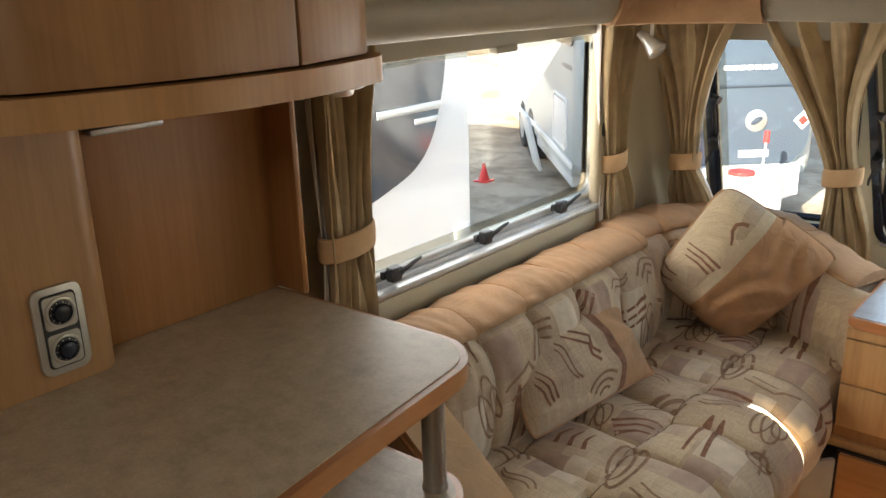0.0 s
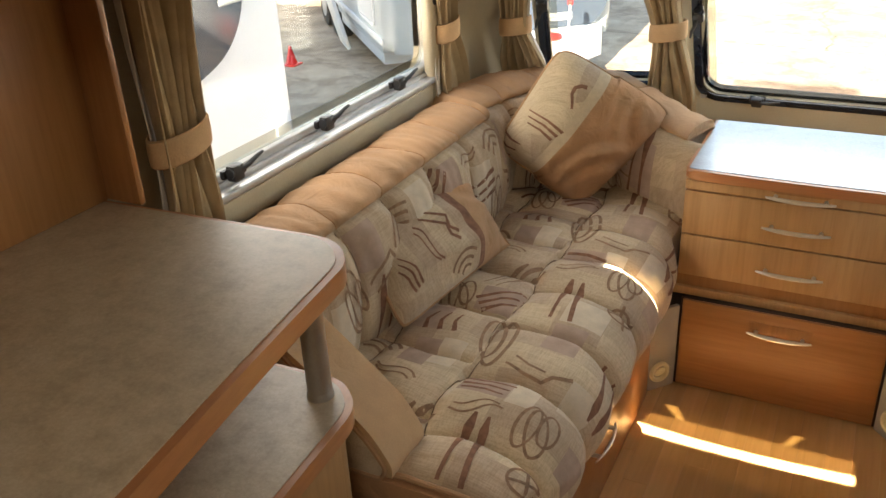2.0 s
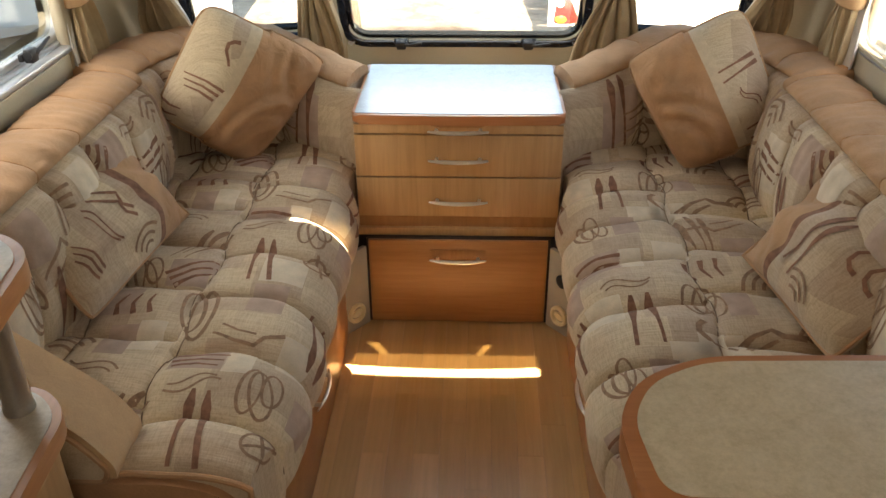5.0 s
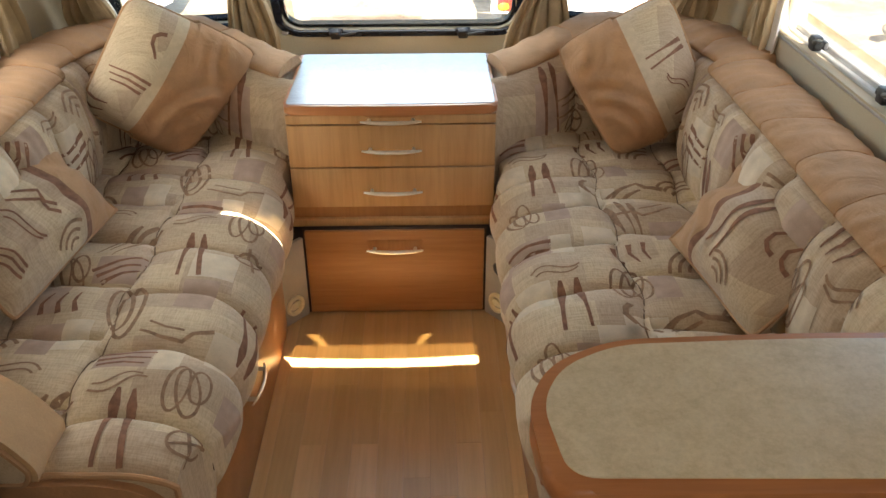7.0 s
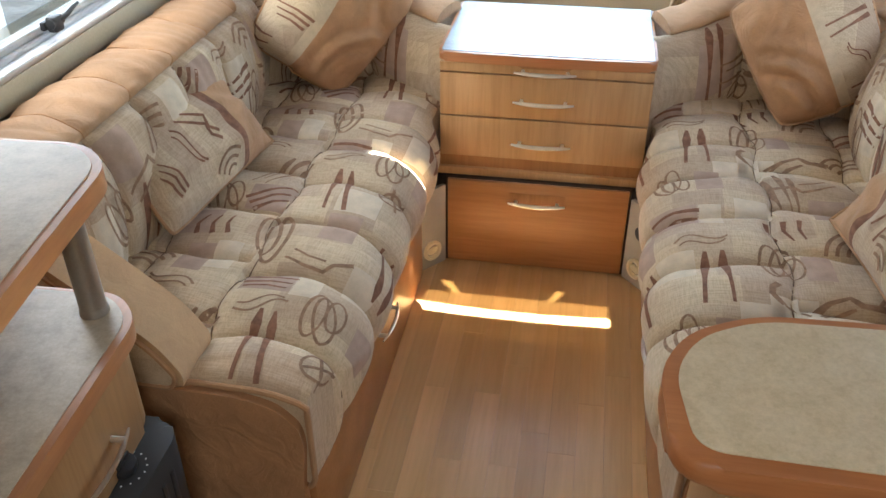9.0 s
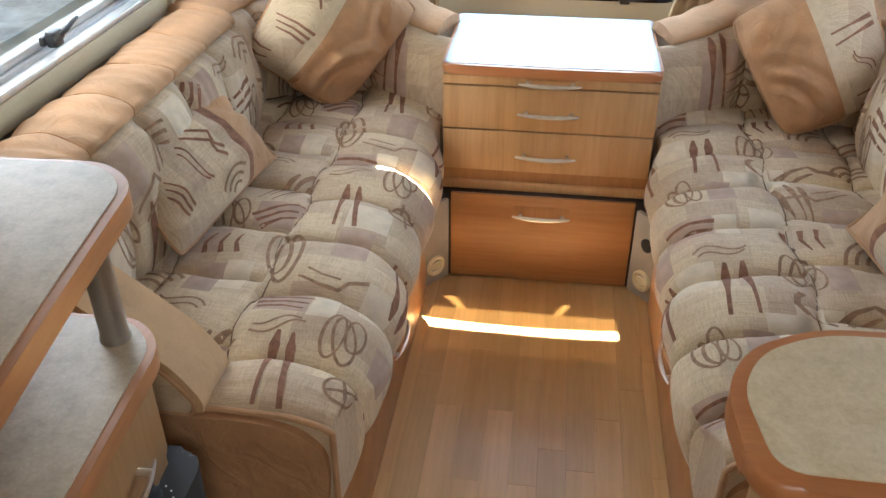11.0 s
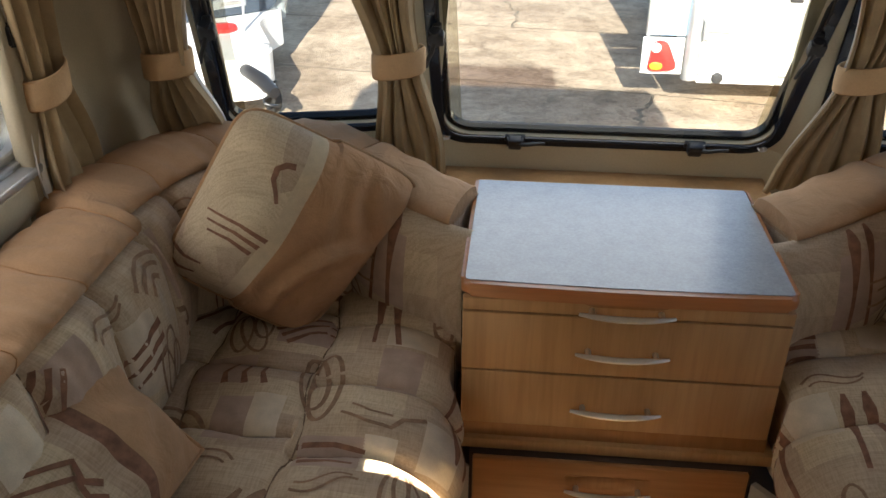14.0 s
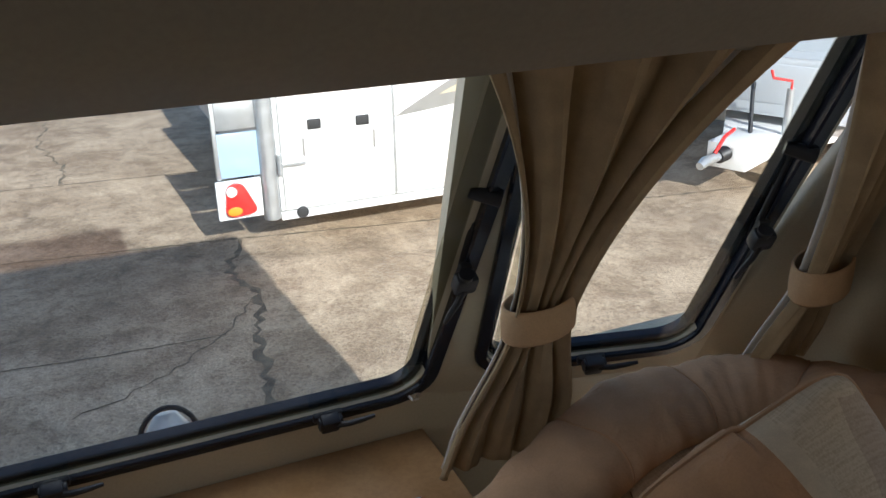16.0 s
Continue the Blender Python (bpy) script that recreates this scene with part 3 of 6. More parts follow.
bm = bmesh.new()
slab_with_hole(bm, [(-0.425, -0.06), (0.425, -0.06), (0.425, 1.45), (-0.425, 1.45)], [(x + 0.006, y + 0.420) for x, y in rrect(0.812, 0.885, 0.07)], 0.035, front_m)
tagged(finish(bm, "wall_front", M_SILL, smooth=False), "cream lining of the caravan front", "wall", kind="structure")
SIDE_M = {}
for side, nm in ((-1, "wall_front_left"), (1, "wall_front_right")):
    a = Vector((side * 0.42, front_y(0.42, SILL), SILL))
    u = Vector((side, -0.22, 0)).normalized() * side      # always towards +x
    m = plane_frame(a, u, (0, -0.6, 1.0))
    SIDE_M[side] = m
    bm = bmesh.new()
    out = [(0.0, -0.06), (side * 0.55, -0.06), (side * 0.55, 1.45), (0.0, 1.45)]
    slab_with_hole(bm, out, [(x + side * 0.31, y + 0.455) for x, y in rrect(0.41, 0.85, 0.07)], 0.035, m)
    tagged(finish(bm, nm, M_SILL, smooth=False), "cream lining of the angled caravan front panel", "wall", kind="structure")
    # rounded corner between the angled panel and the side wall
    bm = bmesh.new()

    def corner(u_, v_, side=side):
        z = 0.55 + 1.42 * v_
        y0 = front_y(0.945, z) + 0.006
        ends = [(0.945, y0), (1.0, y0 - 0.02), (1.05, y0 - 0.07), (1.083, y0 - 0.16), (1.083, -0.02)]
        p = curve_through([Vector((a_, b_)) for a_, b_ in ends], u_)
        return Vector((side * p.x, min(p.y, y0), z))
    sheet(bm, corner, 14, 10)
    ob = finish(bm, nm + "_corner", M_WALL)
    so = ob.modifiers.new("thickness", "SOLIDIFY")
    so.thickness, so.offset = 0.03, -1.0 if side > 0 else 1.0
    tagged(ob, "beige rounded corner of the caravan front", "wall", kind="structure")
bm = boxed(-1.1, 1.1, 0.755, 0.79, -0.3, 0.68, 0)
tagged(finish(bm, "wall_front_lower", M_SILL, smooth=False), "cream low front wall behind the seats", "wall", kind="structure")
bm = boxed(-0.42, 0.42, 0.46, 0.7535, 0.55, 0.588, 0.004)
tagged(finish(bm, "front_ledge", M_BEECH_X), "light wood ledge under the front window", "ledge", kind="structure")

# ---- windows ----


def catch(parent, m, turn=0.0, size=1.0, lever_side=1):
    """A black window catch with its lever."""
    k = m @ pose(0, 0, 0, 0, 0, turn) @ Matrix.Diagonal((size, size, size, 1))
    bm = bmesh.new()
    box(bm, -0.026, 0.026, -0.010, 0.010, 0, 0.012, 0.003, 2, k)
    box(bm, -0.017, 0.017, -0.016, 0.020, 0.010, 0.034, 0.005, 2, k)
    tube(bm, [k @ Vector((-0.020, 0.004, 0.022)), k @ Vector((0.022, 0.004, 0.022))], 0.012 * size, 10)
    c = part("catch", bm, M_BLACK, parent)
    bm = bmesh.new()
    s = lever_side
    tube(bm, [k @ Vector(p) for p in ((0.008 * s, 0.006, 0.03), (0.03 * s, 0.012, 0.036), (0.052 * s, 0.022, 0.04), (0.075 * s, 0.026, 0.04))], [0.006 * size, 0.0055 * size, 0.005 * size, 0.0035 * size], 8)
    part("lever", bm, M_BLACK, c)


def window(name, m, w, h, frame_mat, rim_mat, label, catches, width=0.030, group=""):
    root = thing(name, m.translation, label, "window", group, "structure")
    part("window_frame", ring(bmesh.new(), w, h, 0.085, width, -0.038, 0.008, m), frame_mat, root)
    part("window_seal", ring(bmesh.new(), w - 2 * width + 0.004, h - 2 * width + 0.004, 0.068, width * 0.6, -0.036, -0.013 if frame_mat is M_RUBBER else -0.004, m), rim_mat, root)
    back = 0.018 if frame_mat is M_RUBBER else 0.0
    bm = prism(bmesh.new(), rrect(w - 2 * width - 0.01, h - 2 * width - 0.01, 0.06), -0.030 + back, -0.024 + back, 0, 2, m)
    p = part("pane", bm, M_GLASS_SIDE if frame_mat is M_ALU else M_GLASS, root, smooth=False)
    p.visible_shadow = False
    e = part("pane_border", ring(bmesh.new(), w - 2.9 * width, h - 2.9 * width, 0.055, 0.032, -0.0235 + back, -0.0215 + back, m, 0.0005), M_TINT, root, "smoky moulded border of the pane")
    e.visible_shadow = False
    for x, y, turn, ls in catches:
        catch(root, m @ Matrix.Translation((x, y, 0.004)), turn, 1.0, ls)
    return root


def stay(parent, m, x, y0, y1):
    """A telescopic window stay with its knob."""
    bm = bmesh.new()
    tube(bm, [m @ Vector((x, y0, 0.0)), m @ Vector((x, (y0 + y1) / 2, -0.006))], 0.0052, 8)
    tube(bm, [m @ Vector((x, (y0 + y1) / 2, -0.006)), m @ Vector((x, y1, -0.012))], 0.0038, 8)
    s = part("stay", bm, M_BLACK, parent)
    bm = bmesh.new()
    tube(bm, [m @ Vector((x - 0.02, y1, -0.01)), m @ Vector((x + 0.02, y1, 0.012))], [0.010, 0.013], 10)
    part("knob", bm, M_BLACK, s)


lm = plane_frame((-1.085, -0.50, 1.160), (0, 1, 0), (0, 0, 1))
w1 = window("window_1", lm, 1.14, 0.59, M_ALU, M_ALU, "side window with bright aluminium frame and black catches", [(-0.43, -0.245, 0, 1), (-0.08, -0.245, 0, 1), (0.285, -0.245, 0, 1), (0.515, -0.05, 90, 1)], width=0.030, group="side windows")
stay(w1, lm, 0.515, -0.02, 0.2)
rm = plane_frame((1.085, -0.50, 1.160), (0, -1, 0), (0, 0, 1))
w2 = window("window_2", rm, 1.14, 0.59, M_ALU, M_ALU, "side window with bright aluminium frame and black catches", [(0.43, -0.245, 0, 1), (0.08, -0.245, 0, 1), (-0.285, -0.245, 0, 1), (-0.515, -0.05, 90, 1)], width=0.030, group="side windows")
stay(w2, rm, -0.515, -0.02, 0.2)
fm = front_m @ Matrix.Translation((0.006, 0.420, 0.002))
w3 = window("window_3", fm, 0.865, 0.942, M_RUBBER, M_RUBBER, "front window in a black frame with black catches", [(-0.225, -0.436, 0, 1), (0.225, -0.436, 0, 1), (-0.405, -0.07, 90, -1), (0.405, -0.07, 90, -1)], 0.027, "front windows")
stay(w3, fm, -0.405, -0.06, 0.10)
stay(w3, fm, 0.405, -0.06, 0.10)
for side, nm in ((-1, "window_4"), (1, "window_5")):
    sm = SIDE_M[side] @ Matrix.Translation((side * 0.31, 0.455, 0.002))
    w = window(nm, sm, 0.455, 0.90, M_RUBBER, M_RUBBER, "narrow angled front window in a black frame", [(0.0, -0.42, 0, 1), (side * 0.20, -0.07, 90, -1)], 0.024, "front windows")
    stay(w, sm, side * 0.20, -0.06, 0.10)

# sills under the side windows
for side in (-1, 1):
    bm = boxed(min(side * 1.086, side * 1.058), max(side * 1.086, side * 1.058), -1.13, 0.07, 0.80, 0.862, 0.006)
    tagged(finish(bm, "trim", M_SILL), "cream sill under the side window", "sill", kind="structure")
    bm = boxed(min(side * 1.086, side * 1.05), max(side * 1.086, side * 1.05), -1.12, 0.06, 0.866, 0.884, 0.005)
    tagged(finish(bm, "trim", M_ALU), "aluminium rail under the side window", "rail", kind="structure")

# ---- pelmets above the windows ----
PEL = [(-0.965, -1.28), (-0.93, -0.85), (-0.83, -0.36), (-0.72, -0.255), (-0.55, -0.205), (0.0, -0.215)]


def sweep(name, pts, s0, s1, prof, mat, n=40, mirror=1, parent=None, label=""):
    tr = Track(pts)
    bm = bmesh.new()
    rows = []
    for i in range(n + 1):
        p, nn = tr.station(s0 + (s1 - s0) * i / n)
        rows.append([bm.verts.new((mirror * (p.x + nn.x * o), p.y + nn.y * o, z)) for o, z in prof])
    k = len(prof)
    for A, B in zip(rows, rows[1:]):
        for j in range(k):
            bm.faces.new((A[j], A[(j + 1) % k], B[(j + 1) % k], B[j]))
    bm.faces.new(rows[0])
    bm.faces.new(rows[-1][::-1])
    return finish(bm, name, mat, parent, label)


PZ = 1.452
pel_prof = [(-0.12, PZ + 0.02), (0.0, PZ), (0.02, PZ + 0.004), (0.045, PZ + 0.03), (0.055, PZ + 0.065), (0.045, PZ + 0.10), (0.02, PZ + 0.122), (-0.12, PZ + 0.125)]
tan_prof = [(-0.12, PZ + 0.01), (0.0, PZ - 0.006), (0.03, PZ - 0.002), (0.058, PZ + 0.03), (0.064, PZ + 0.065), (0.055, PZ + 0.105), (0.02, PZ + 0.13), (-0.12, PZ + 0.13)]
LP = Track(PEL).len
bead = [(0.0, PZ + 0.114), (0.012, PZ + 0.116), (0.012, PZ + 0.124), (0.0, PZ + 0.126)]
for side in (1, -1):
    pl = tagged(sweep("pelmet", PEL, 0, 0.90, pel_prof, M_PELMET, 20, side), "grey-beige rounded pelmet above the side window", "pelmet", "pelmets")
    sweep("edge_bead", PEL, 0.004, 0.896, [(o + 0.036, z) for o, z in bead], M_ALU, 20, side, pl)
    tagged(sweep("corner_pelmet", PEL, 0.903, 1.30, tan_prof, M_SUEDE, 24, side), "padded tan corner pelmet above the curtains", "pelmet", "corner pelmets")
pl = tagged(sweep("pelmet", PEL[:-1] + [(0.0, -0.215), (0.55, -0.205), (0.72, -0.255)], 1.303, 1.303 + 2 * (LP - 1.303), pel_prof, M_PELMET, 30), "grey-beige rounded pelmet above the front windows", "pelmet", "pelmets")
sweep("edge_bead", PEL[:-1] + [(0.0, -0.215), (0.55, -0.205), (0.72, -0.255)], 1.307, 1.299 + 2 * (LP - 1.303), [(o + 0.036, z) for o, z in bead], M_ALU, 30, 1, pl)
for side in (-1, 1):
    hk = thing("tie_hook", (side * 0.40, front_y(0, 0.68), 0.68), "small chrome hook beside the front window sill", "hook", "tie hooks")
    hp = Vector((side * 0.402, front_y(0, 0.675) - 0.006, 0.672))
    part("plate", disc(bmesh.new(), plane_frame(hp, (1, 0, 0), FRONT_V), 0.011, 0, 0.004, 16, 0.001), M_CHROME, hk)
    part("hook", tube(bmesh.new(), [hp, hp + Vector((0, -0.016, 0)), hp + Vector((-0.012 * side, -0.02, 0.002)), hp + Vector((-0.014 * side, -0.008, 0.004))], 0.003, 8), M_CHROME, hk)
soffit = [(-1.08, -1.28)] + [(x - 0.03, y + 0.02) for x, y in PEL[:-1]] + [(0.0, -0.18)]
soffit = soffit[1:] + [(-x, y) for x, y in soffit[-2:0:-1]] + [(1.083, -1.28), (1.083, 0.10), (0.93, 0.20), (0.42, 0.285), (-0.42, 0.285), (-0.93, 0.20), (-1.083, 0.10), (-1.083, -1.28)]
tagged(finish(prism(bmesh.new(), soffit, PZ + 0.008, PZ + 0.024), "pelmet_soffit", M_PELMET), "grey-beige underside of the pelmets above the curtains", "soffit", kind="structure")
# filler boards over the pelmets, up to the ceiling
for side in (1, -1):
    b = sweep("upper_trim", PEL, 0, LP, [(-0.14, PZ + 0.128), (0.03, PZ + 0.128), (0.03, PZ + 0.16), (-0.02, ROOF + 0.02), (-0.14, ROOF + 0.02)], M_BEECH_X, 40, side)
    tagged(b, "light wood overhead trim above the pelmet", "trim", kind="structure")
bm = bmesh.new()
sheet(bm, lambda u, v: Vector((-1.1 + 2.2 * u, -0.02 + 0.42 * v, ROOF + 0.05 - 0.62 * v)), 2, 2)
ob = finish(bm, "roof_slope", M_GEL, smooth=False)
ob.modifiers.new("thickness", "SOLIDIFY").thickness = 0.03
tagged(ob, "white sloping roof front of the caravan", "roof", kind="structure")
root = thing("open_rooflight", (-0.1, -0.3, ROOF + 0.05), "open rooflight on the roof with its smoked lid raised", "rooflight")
bm = bmesh.new()
box(bm, -0.52, 0.52, -0.15, 0.15, -0.01, 0.01, 0.008, 2, pose(-0.12, -0.125, 2.20, 68, 0, 0))
part("lid", bm, M_LID, root, "smoked acrylic lid")
# unseen mask across the slot, cutting the beam into streak, glow and two rays
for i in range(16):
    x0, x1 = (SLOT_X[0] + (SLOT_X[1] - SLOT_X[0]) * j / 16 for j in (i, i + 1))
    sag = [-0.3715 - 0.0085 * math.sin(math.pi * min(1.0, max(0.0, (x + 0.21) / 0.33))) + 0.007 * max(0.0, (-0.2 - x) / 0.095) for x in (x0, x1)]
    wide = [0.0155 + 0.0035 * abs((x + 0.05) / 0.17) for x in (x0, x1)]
    part("light_mask", prism(bmesh.new(), [(x0, SLOT_Y[0]), (x1, SLOT_Y[0]), (x1, sag[1] - wide[1]), (x0, sag[0] - wide[0])], ROOF + 0.046, ROOF + 0.0485), M_MASK_DIM if -0.215 < (x0 + x1) / 2 else M_BLACK, root, smooth=False)
    part("light_mask", prism(bmesh.new(), [(x0, sag[0]), (x1, sag[1]), (x1, -0.338), (x0, -0.338)], ROOF + 0.046, ROOF + 0.0485), M_MASK_GLOW if -0.215 < (x0 + x1) / 2 else M_BLACK, root, smooth=False)
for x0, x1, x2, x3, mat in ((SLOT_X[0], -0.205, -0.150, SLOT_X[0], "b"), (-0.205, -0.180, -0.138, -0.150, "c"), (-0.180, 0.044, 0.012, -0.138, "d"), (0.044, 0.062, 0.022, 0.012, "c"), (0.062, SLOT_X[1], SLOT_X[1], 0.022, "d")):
    m_ = {"b": M_BLACK, "c": M_MASK_RAY, "d": M_MASK_DIM}[mat]
    part("light_mask", prism(bmesh.new(), [(x3, -0.338), (x2, -0.338), (x1, SLOT_Y[1]), (x0, SLOT_Y[1])], ROOF + 0.046, ROOF + 0.0485), m_, root, smooth=False)
part("stay_arm", tube(bmesh.new(), [(-0.55, -0.16, 2.0), (-0.55, -0.11, 2.25)], 0.008, 8), M_ALU, root)
# unseen rooflight, added to go with the fill lamp just beneath its blind
root = thing("rooflight", (0.25, -2.85, ROOF), "unseen rooflight with a closed white blind, added over the fill lamp", "rooflight")
part("surround", ring(bmesh.new(), 0.70, 0.60, 0.05, 0.05, -0.03, 0.0, Matrix.Translation((0.25, -2.85, ROOF - 0.001))), M_CEIL, root)
part("blind", boxed(-0.05, 0.55, -3.1, -2.6, ROOF - 0.008, ROOF - 0.002, 0.001), M_LINING, root)
# blind cassettes behind the pelmets
for m_, w_, c_ in ((front_m, 0.80, 0.0), (SIDE_M[-1], 0.46, -0.285), (SIDE_M[1], 0.46, 0.285)):
    root = thing("roller_blind", (m_ @ Vector((c_, 0.75, 0.03)))[:], "retracted roller blind cassette above a front window", "blind", "roller blinds")
    part("cassette", boxed(c_ - w_ / 2, c_ + w_ / 2, 0.80, 0.88, 0.010, 0.045, 0.008, 2, m_), M_PELMET, root)
    part("pull_tab", boxed(c_ - 0.055, c_ + 0.055, 0.777, 0.802, 0.016, 0.040, 0.004, 2, m_), M_PELMET, root)
root = thing("roller_blind", (-1.05, -0.5, 1.43), "retracted roller blind cassette above the side window", "blind", "roller blinds")
part("cassette", boxed(-1.083, -1.045, -1.06, 0.06, 1.40, 1.44, 0.005), M_PELMET, root)
part("pull_tab", boxed(-1.07, -1.04, -0.55, -0.46, 1.385, 1.402, 0.004), M_PELMET, root)

# ---- curtains ----


def curtain(top, tie, bot, along, w_top, w_tie, w_bot, folds, label, seed, lining_side=1):
    rnd = random.Random(seed)
    root = thing("curtain", (bot[0], bot[1], bot[2]), label, "curtain", "tied-back curtains")
    al = Vector(along).normalized()
    pe = Vector((-al.y, al.x, 0))
    top, tie, bot = Vector(top), Vector(tie), Vector(bot)
    ph = [rnd.uniform(-0.5, 0.5) for _ in range(3)]
    tt = (top.z - tie.z) / (top.z - bot.z)

    def fn(u, v, off=0.0, wide=1.0, deep=1.0):
        if v < tt:
            q = v / tt
            k = smoothstep(0.0, 1.0, q)
            c = top.lerp(tie, 0.35 * q + 0.65 * q * q)
            w = w_top + (w_tie - w_top) * k
        else:
            q = (v - tt) / (1 - tt)
            c = tie.lerp(bot, q)
            w = w_tie + (w_bot - w_tie) * smoothstep(0, 0.8, q)
        x = u - 0.5
        amp = (0.014 + 0.018 * (w / w_top)) * (1 - 0.4 * smoothstep(tt, 1.0, v))
        wave = math.sin(2 * math.pi * (folds * u + ph[0] + 0.25 * math.sin(3 * v + ph[1]))) + 0.35 * math.sin(2 * math.pi * (2.3 * folds * u + ph[2] + 0.3 * v))
        bend = 0.012 * (1 - (2 * x) ** 2)
        return c + al * (x * w * wide + 0.006 * math.sin(9 * v + 8 * u)) + pe * (deep * amp * wave * (0.55 + 0.45 * abs(v - tt) / max(tt, 1 - tt)) + off + bend)
    bm = bmesh.new()
    sheet(bm, fn, folds * 12, 44)
    d = part("drape", bm, M_CURTAIN, root)
    d.modifiers.new("thickness", "SOLIDIFY").thickness = 0.003
    bm = bmesh.new()
    sheet(bm, lambda u, v: fn(u, v, 0.022 * lining_side, 1.0 if abs(al.y) > 0.5 else 0.90, 0.5) - al * (0.020 * smoothstep(0.0, 1.0, v) if abs(al.y) > 0.5 and folds == 4 else 0.0), folds * 8, 30)
    d = part("lining", bm, M_LINING, root, "white curtain lining")
    d.modifiers.new("thickness", "SOLIDIFY").thickness = 0.002
    bm = bmesh.new()
    hw, hd, n = w_tie * 0.56 + 0.006, 0.040, 28
    rows = []
    for zz, gr in ((-0.028, 0.97), (-0.024, 1.03), (0.0, 1.05), (0.024, 1.03), (0.028, 0.97)):
        rows.append([bm.verts.new(tie + al * hw * gr * math.cos(2 * math.pi * j / n) + pe * (hd * gr * math.sin(2 * math.pi * j / n) + 0.008) + Vector((0, 0, zz + 0.008 * math.cos(2 * math.pi * j / n)))) for j in range(n)])
    for A, B in zip(rows, rows[1:]):
        for j in range(n):
            bm.faces.new((A[j], A[(j + 1) % n], B[(j + 1) % n], B[j]))
    d = part("tie_band", bm, M_SUEDE_PALE, root, "tan tie band")
    d.modifiers.new("thickness", "SOLIDIFY").thickness = 0.003


for side in (-1, 1):
    curtain((side * 1.035, -1.085, 1.455), (side * 1.03, -1.09, 1.045), (side * 1.03, -1.09, 0.80), (0, 1, 0), 0.18, 0.12, 0.15, 5, "beige curtain tied back beside the side window", 3 + side, -side)
    curtain((side * 1.02, 0.015, 1.455), (side * 1.045, 0.07, 1.01), (side * 1.03, 0.095, 0.80), (0.1 * side, 1, 0), 0.24, 0.10, 0.19, 4, "beige curtain tied back with a tan band", 5 + side, -side)
    curtain((side * 0.86, 0.13, 1.455), (side * 0.945, 0.345, 0.965), (side * 0.92, 0.40, 0.78), (1, -0.25 * -side, 0), 0.34, 0.09, 0.19, 5, "beige curtain tied back with a tan band", 9 + side, 1)
    curtain((side * (0.525 if side < 0 else 0.495), 0.20, 1.455), (side * (0.472 if side < 0 else 0.487), 0.435, 0.955), (side * 0.455, 0.51, 0.66), (1, 0.05 * -side, 0), 0.40 if side < 0 else 0.50, 0.09, 0.17 if side < 0 else 0.21, 4, "beige curtain tied back between two front windows", 13 + side, 1)

# ---- the seats ----
SEAM_Y = [-1.07, -0.865, -0.66, -0.465, -0.27, -0.08, 0.12, 0.32]
PROFILE = [(-0.97, 0.492), (-0.80, 0.497), (-0.60, 0.50), (-0.44, 0.498), (-0.35, 0.477), (-0.302, 0.43), (-0.292, 0.38), (-0.316, 0.31), (-0.346, 0.262)]
PLEN = [0.0]
for p0, p1 in zip(PROFILE, PROFILE[1:]):
    PLEN.append(PLEN[-1] + math.dist(p0, p1))


def prof_at(s):
    s = max(0.0, min(PLEN[-1] - 1e-6, s))
    for i in range(len(PROFILE) - 1):
        if s <= PLEN[i + 1]:
            f = (i + (s - PLEN[i]) / (PLEN[i + 1] - PLEN[i])) / (len(PROFILE) - 1)
            return curve_through(PROFILE, f)
    return Vector(PROFILE[-1])


SEAM_S = [0.185, 0.40]
SEAT_Y0, SEAT_Y1 = -1.20, 0.40


def seat_surface(side):
    """Quilted seat: a is the distance in x from the caravan's middle, over the rolled front; b is y."""
    def surf(a, b, lift=0.0):
        s = 0.97 - a if a > 0.44 else 0.53 + (0.44 - a)
        p = prof_at(s)
        q = prof_at(s + 0.004) - prof_at(s - 0.004)
        q = q.normalized() if q.length else Vector((1, 0))
        n = Vector((-q.y, q.x))
        wob = 0.010 * math.sin(s * 17 + side)
        dy = min(abs(b - y - wob - (0.05 if s < SEAM_S[1] else 0)) for y in SEAM_Y + [SEAT_Y0 - 0.02])
        ds = min(abs(s - x - 0.010 * math.sin(b * 21)) for x in SEAM_S)
        sharp = (1 - math.exp(-dy / 0.009)) * (1 - 0.85 * math.exp(-ds / 0.009))
        round_ = math.sqrt(min(1.0, dy / 0.085)) * math.sqrt(min(1.0, 0.25 + ds / 0.10))
        puff = 0.013 * sharp + 0.020 * round_ - 0.017 + lift
        puff += 0.0035 * math.sin(31 * b + 19 * s + 2 * side) * math.sin(23 * s - 11 * b) + 0.0016 * math.sin(95 * b + 14 * math.sin(9 * s)) * math.exp(-ds / 0.03)
        x, z = p.x + n.x * puff, p.y + n.y * puff
        x = min(x, -0.275 - 0.045 * smoothstep(-0.10, 0.0, b) - 0.055 * (1 - smoothstep(-1.2, -0.95, b)))
        end = max(0.0, (SEAT_Y0 + 0.03 - b) / 0.03)
        z -= 0.012 * end * end
        return Vector((side * -x, b, z))
    return surf


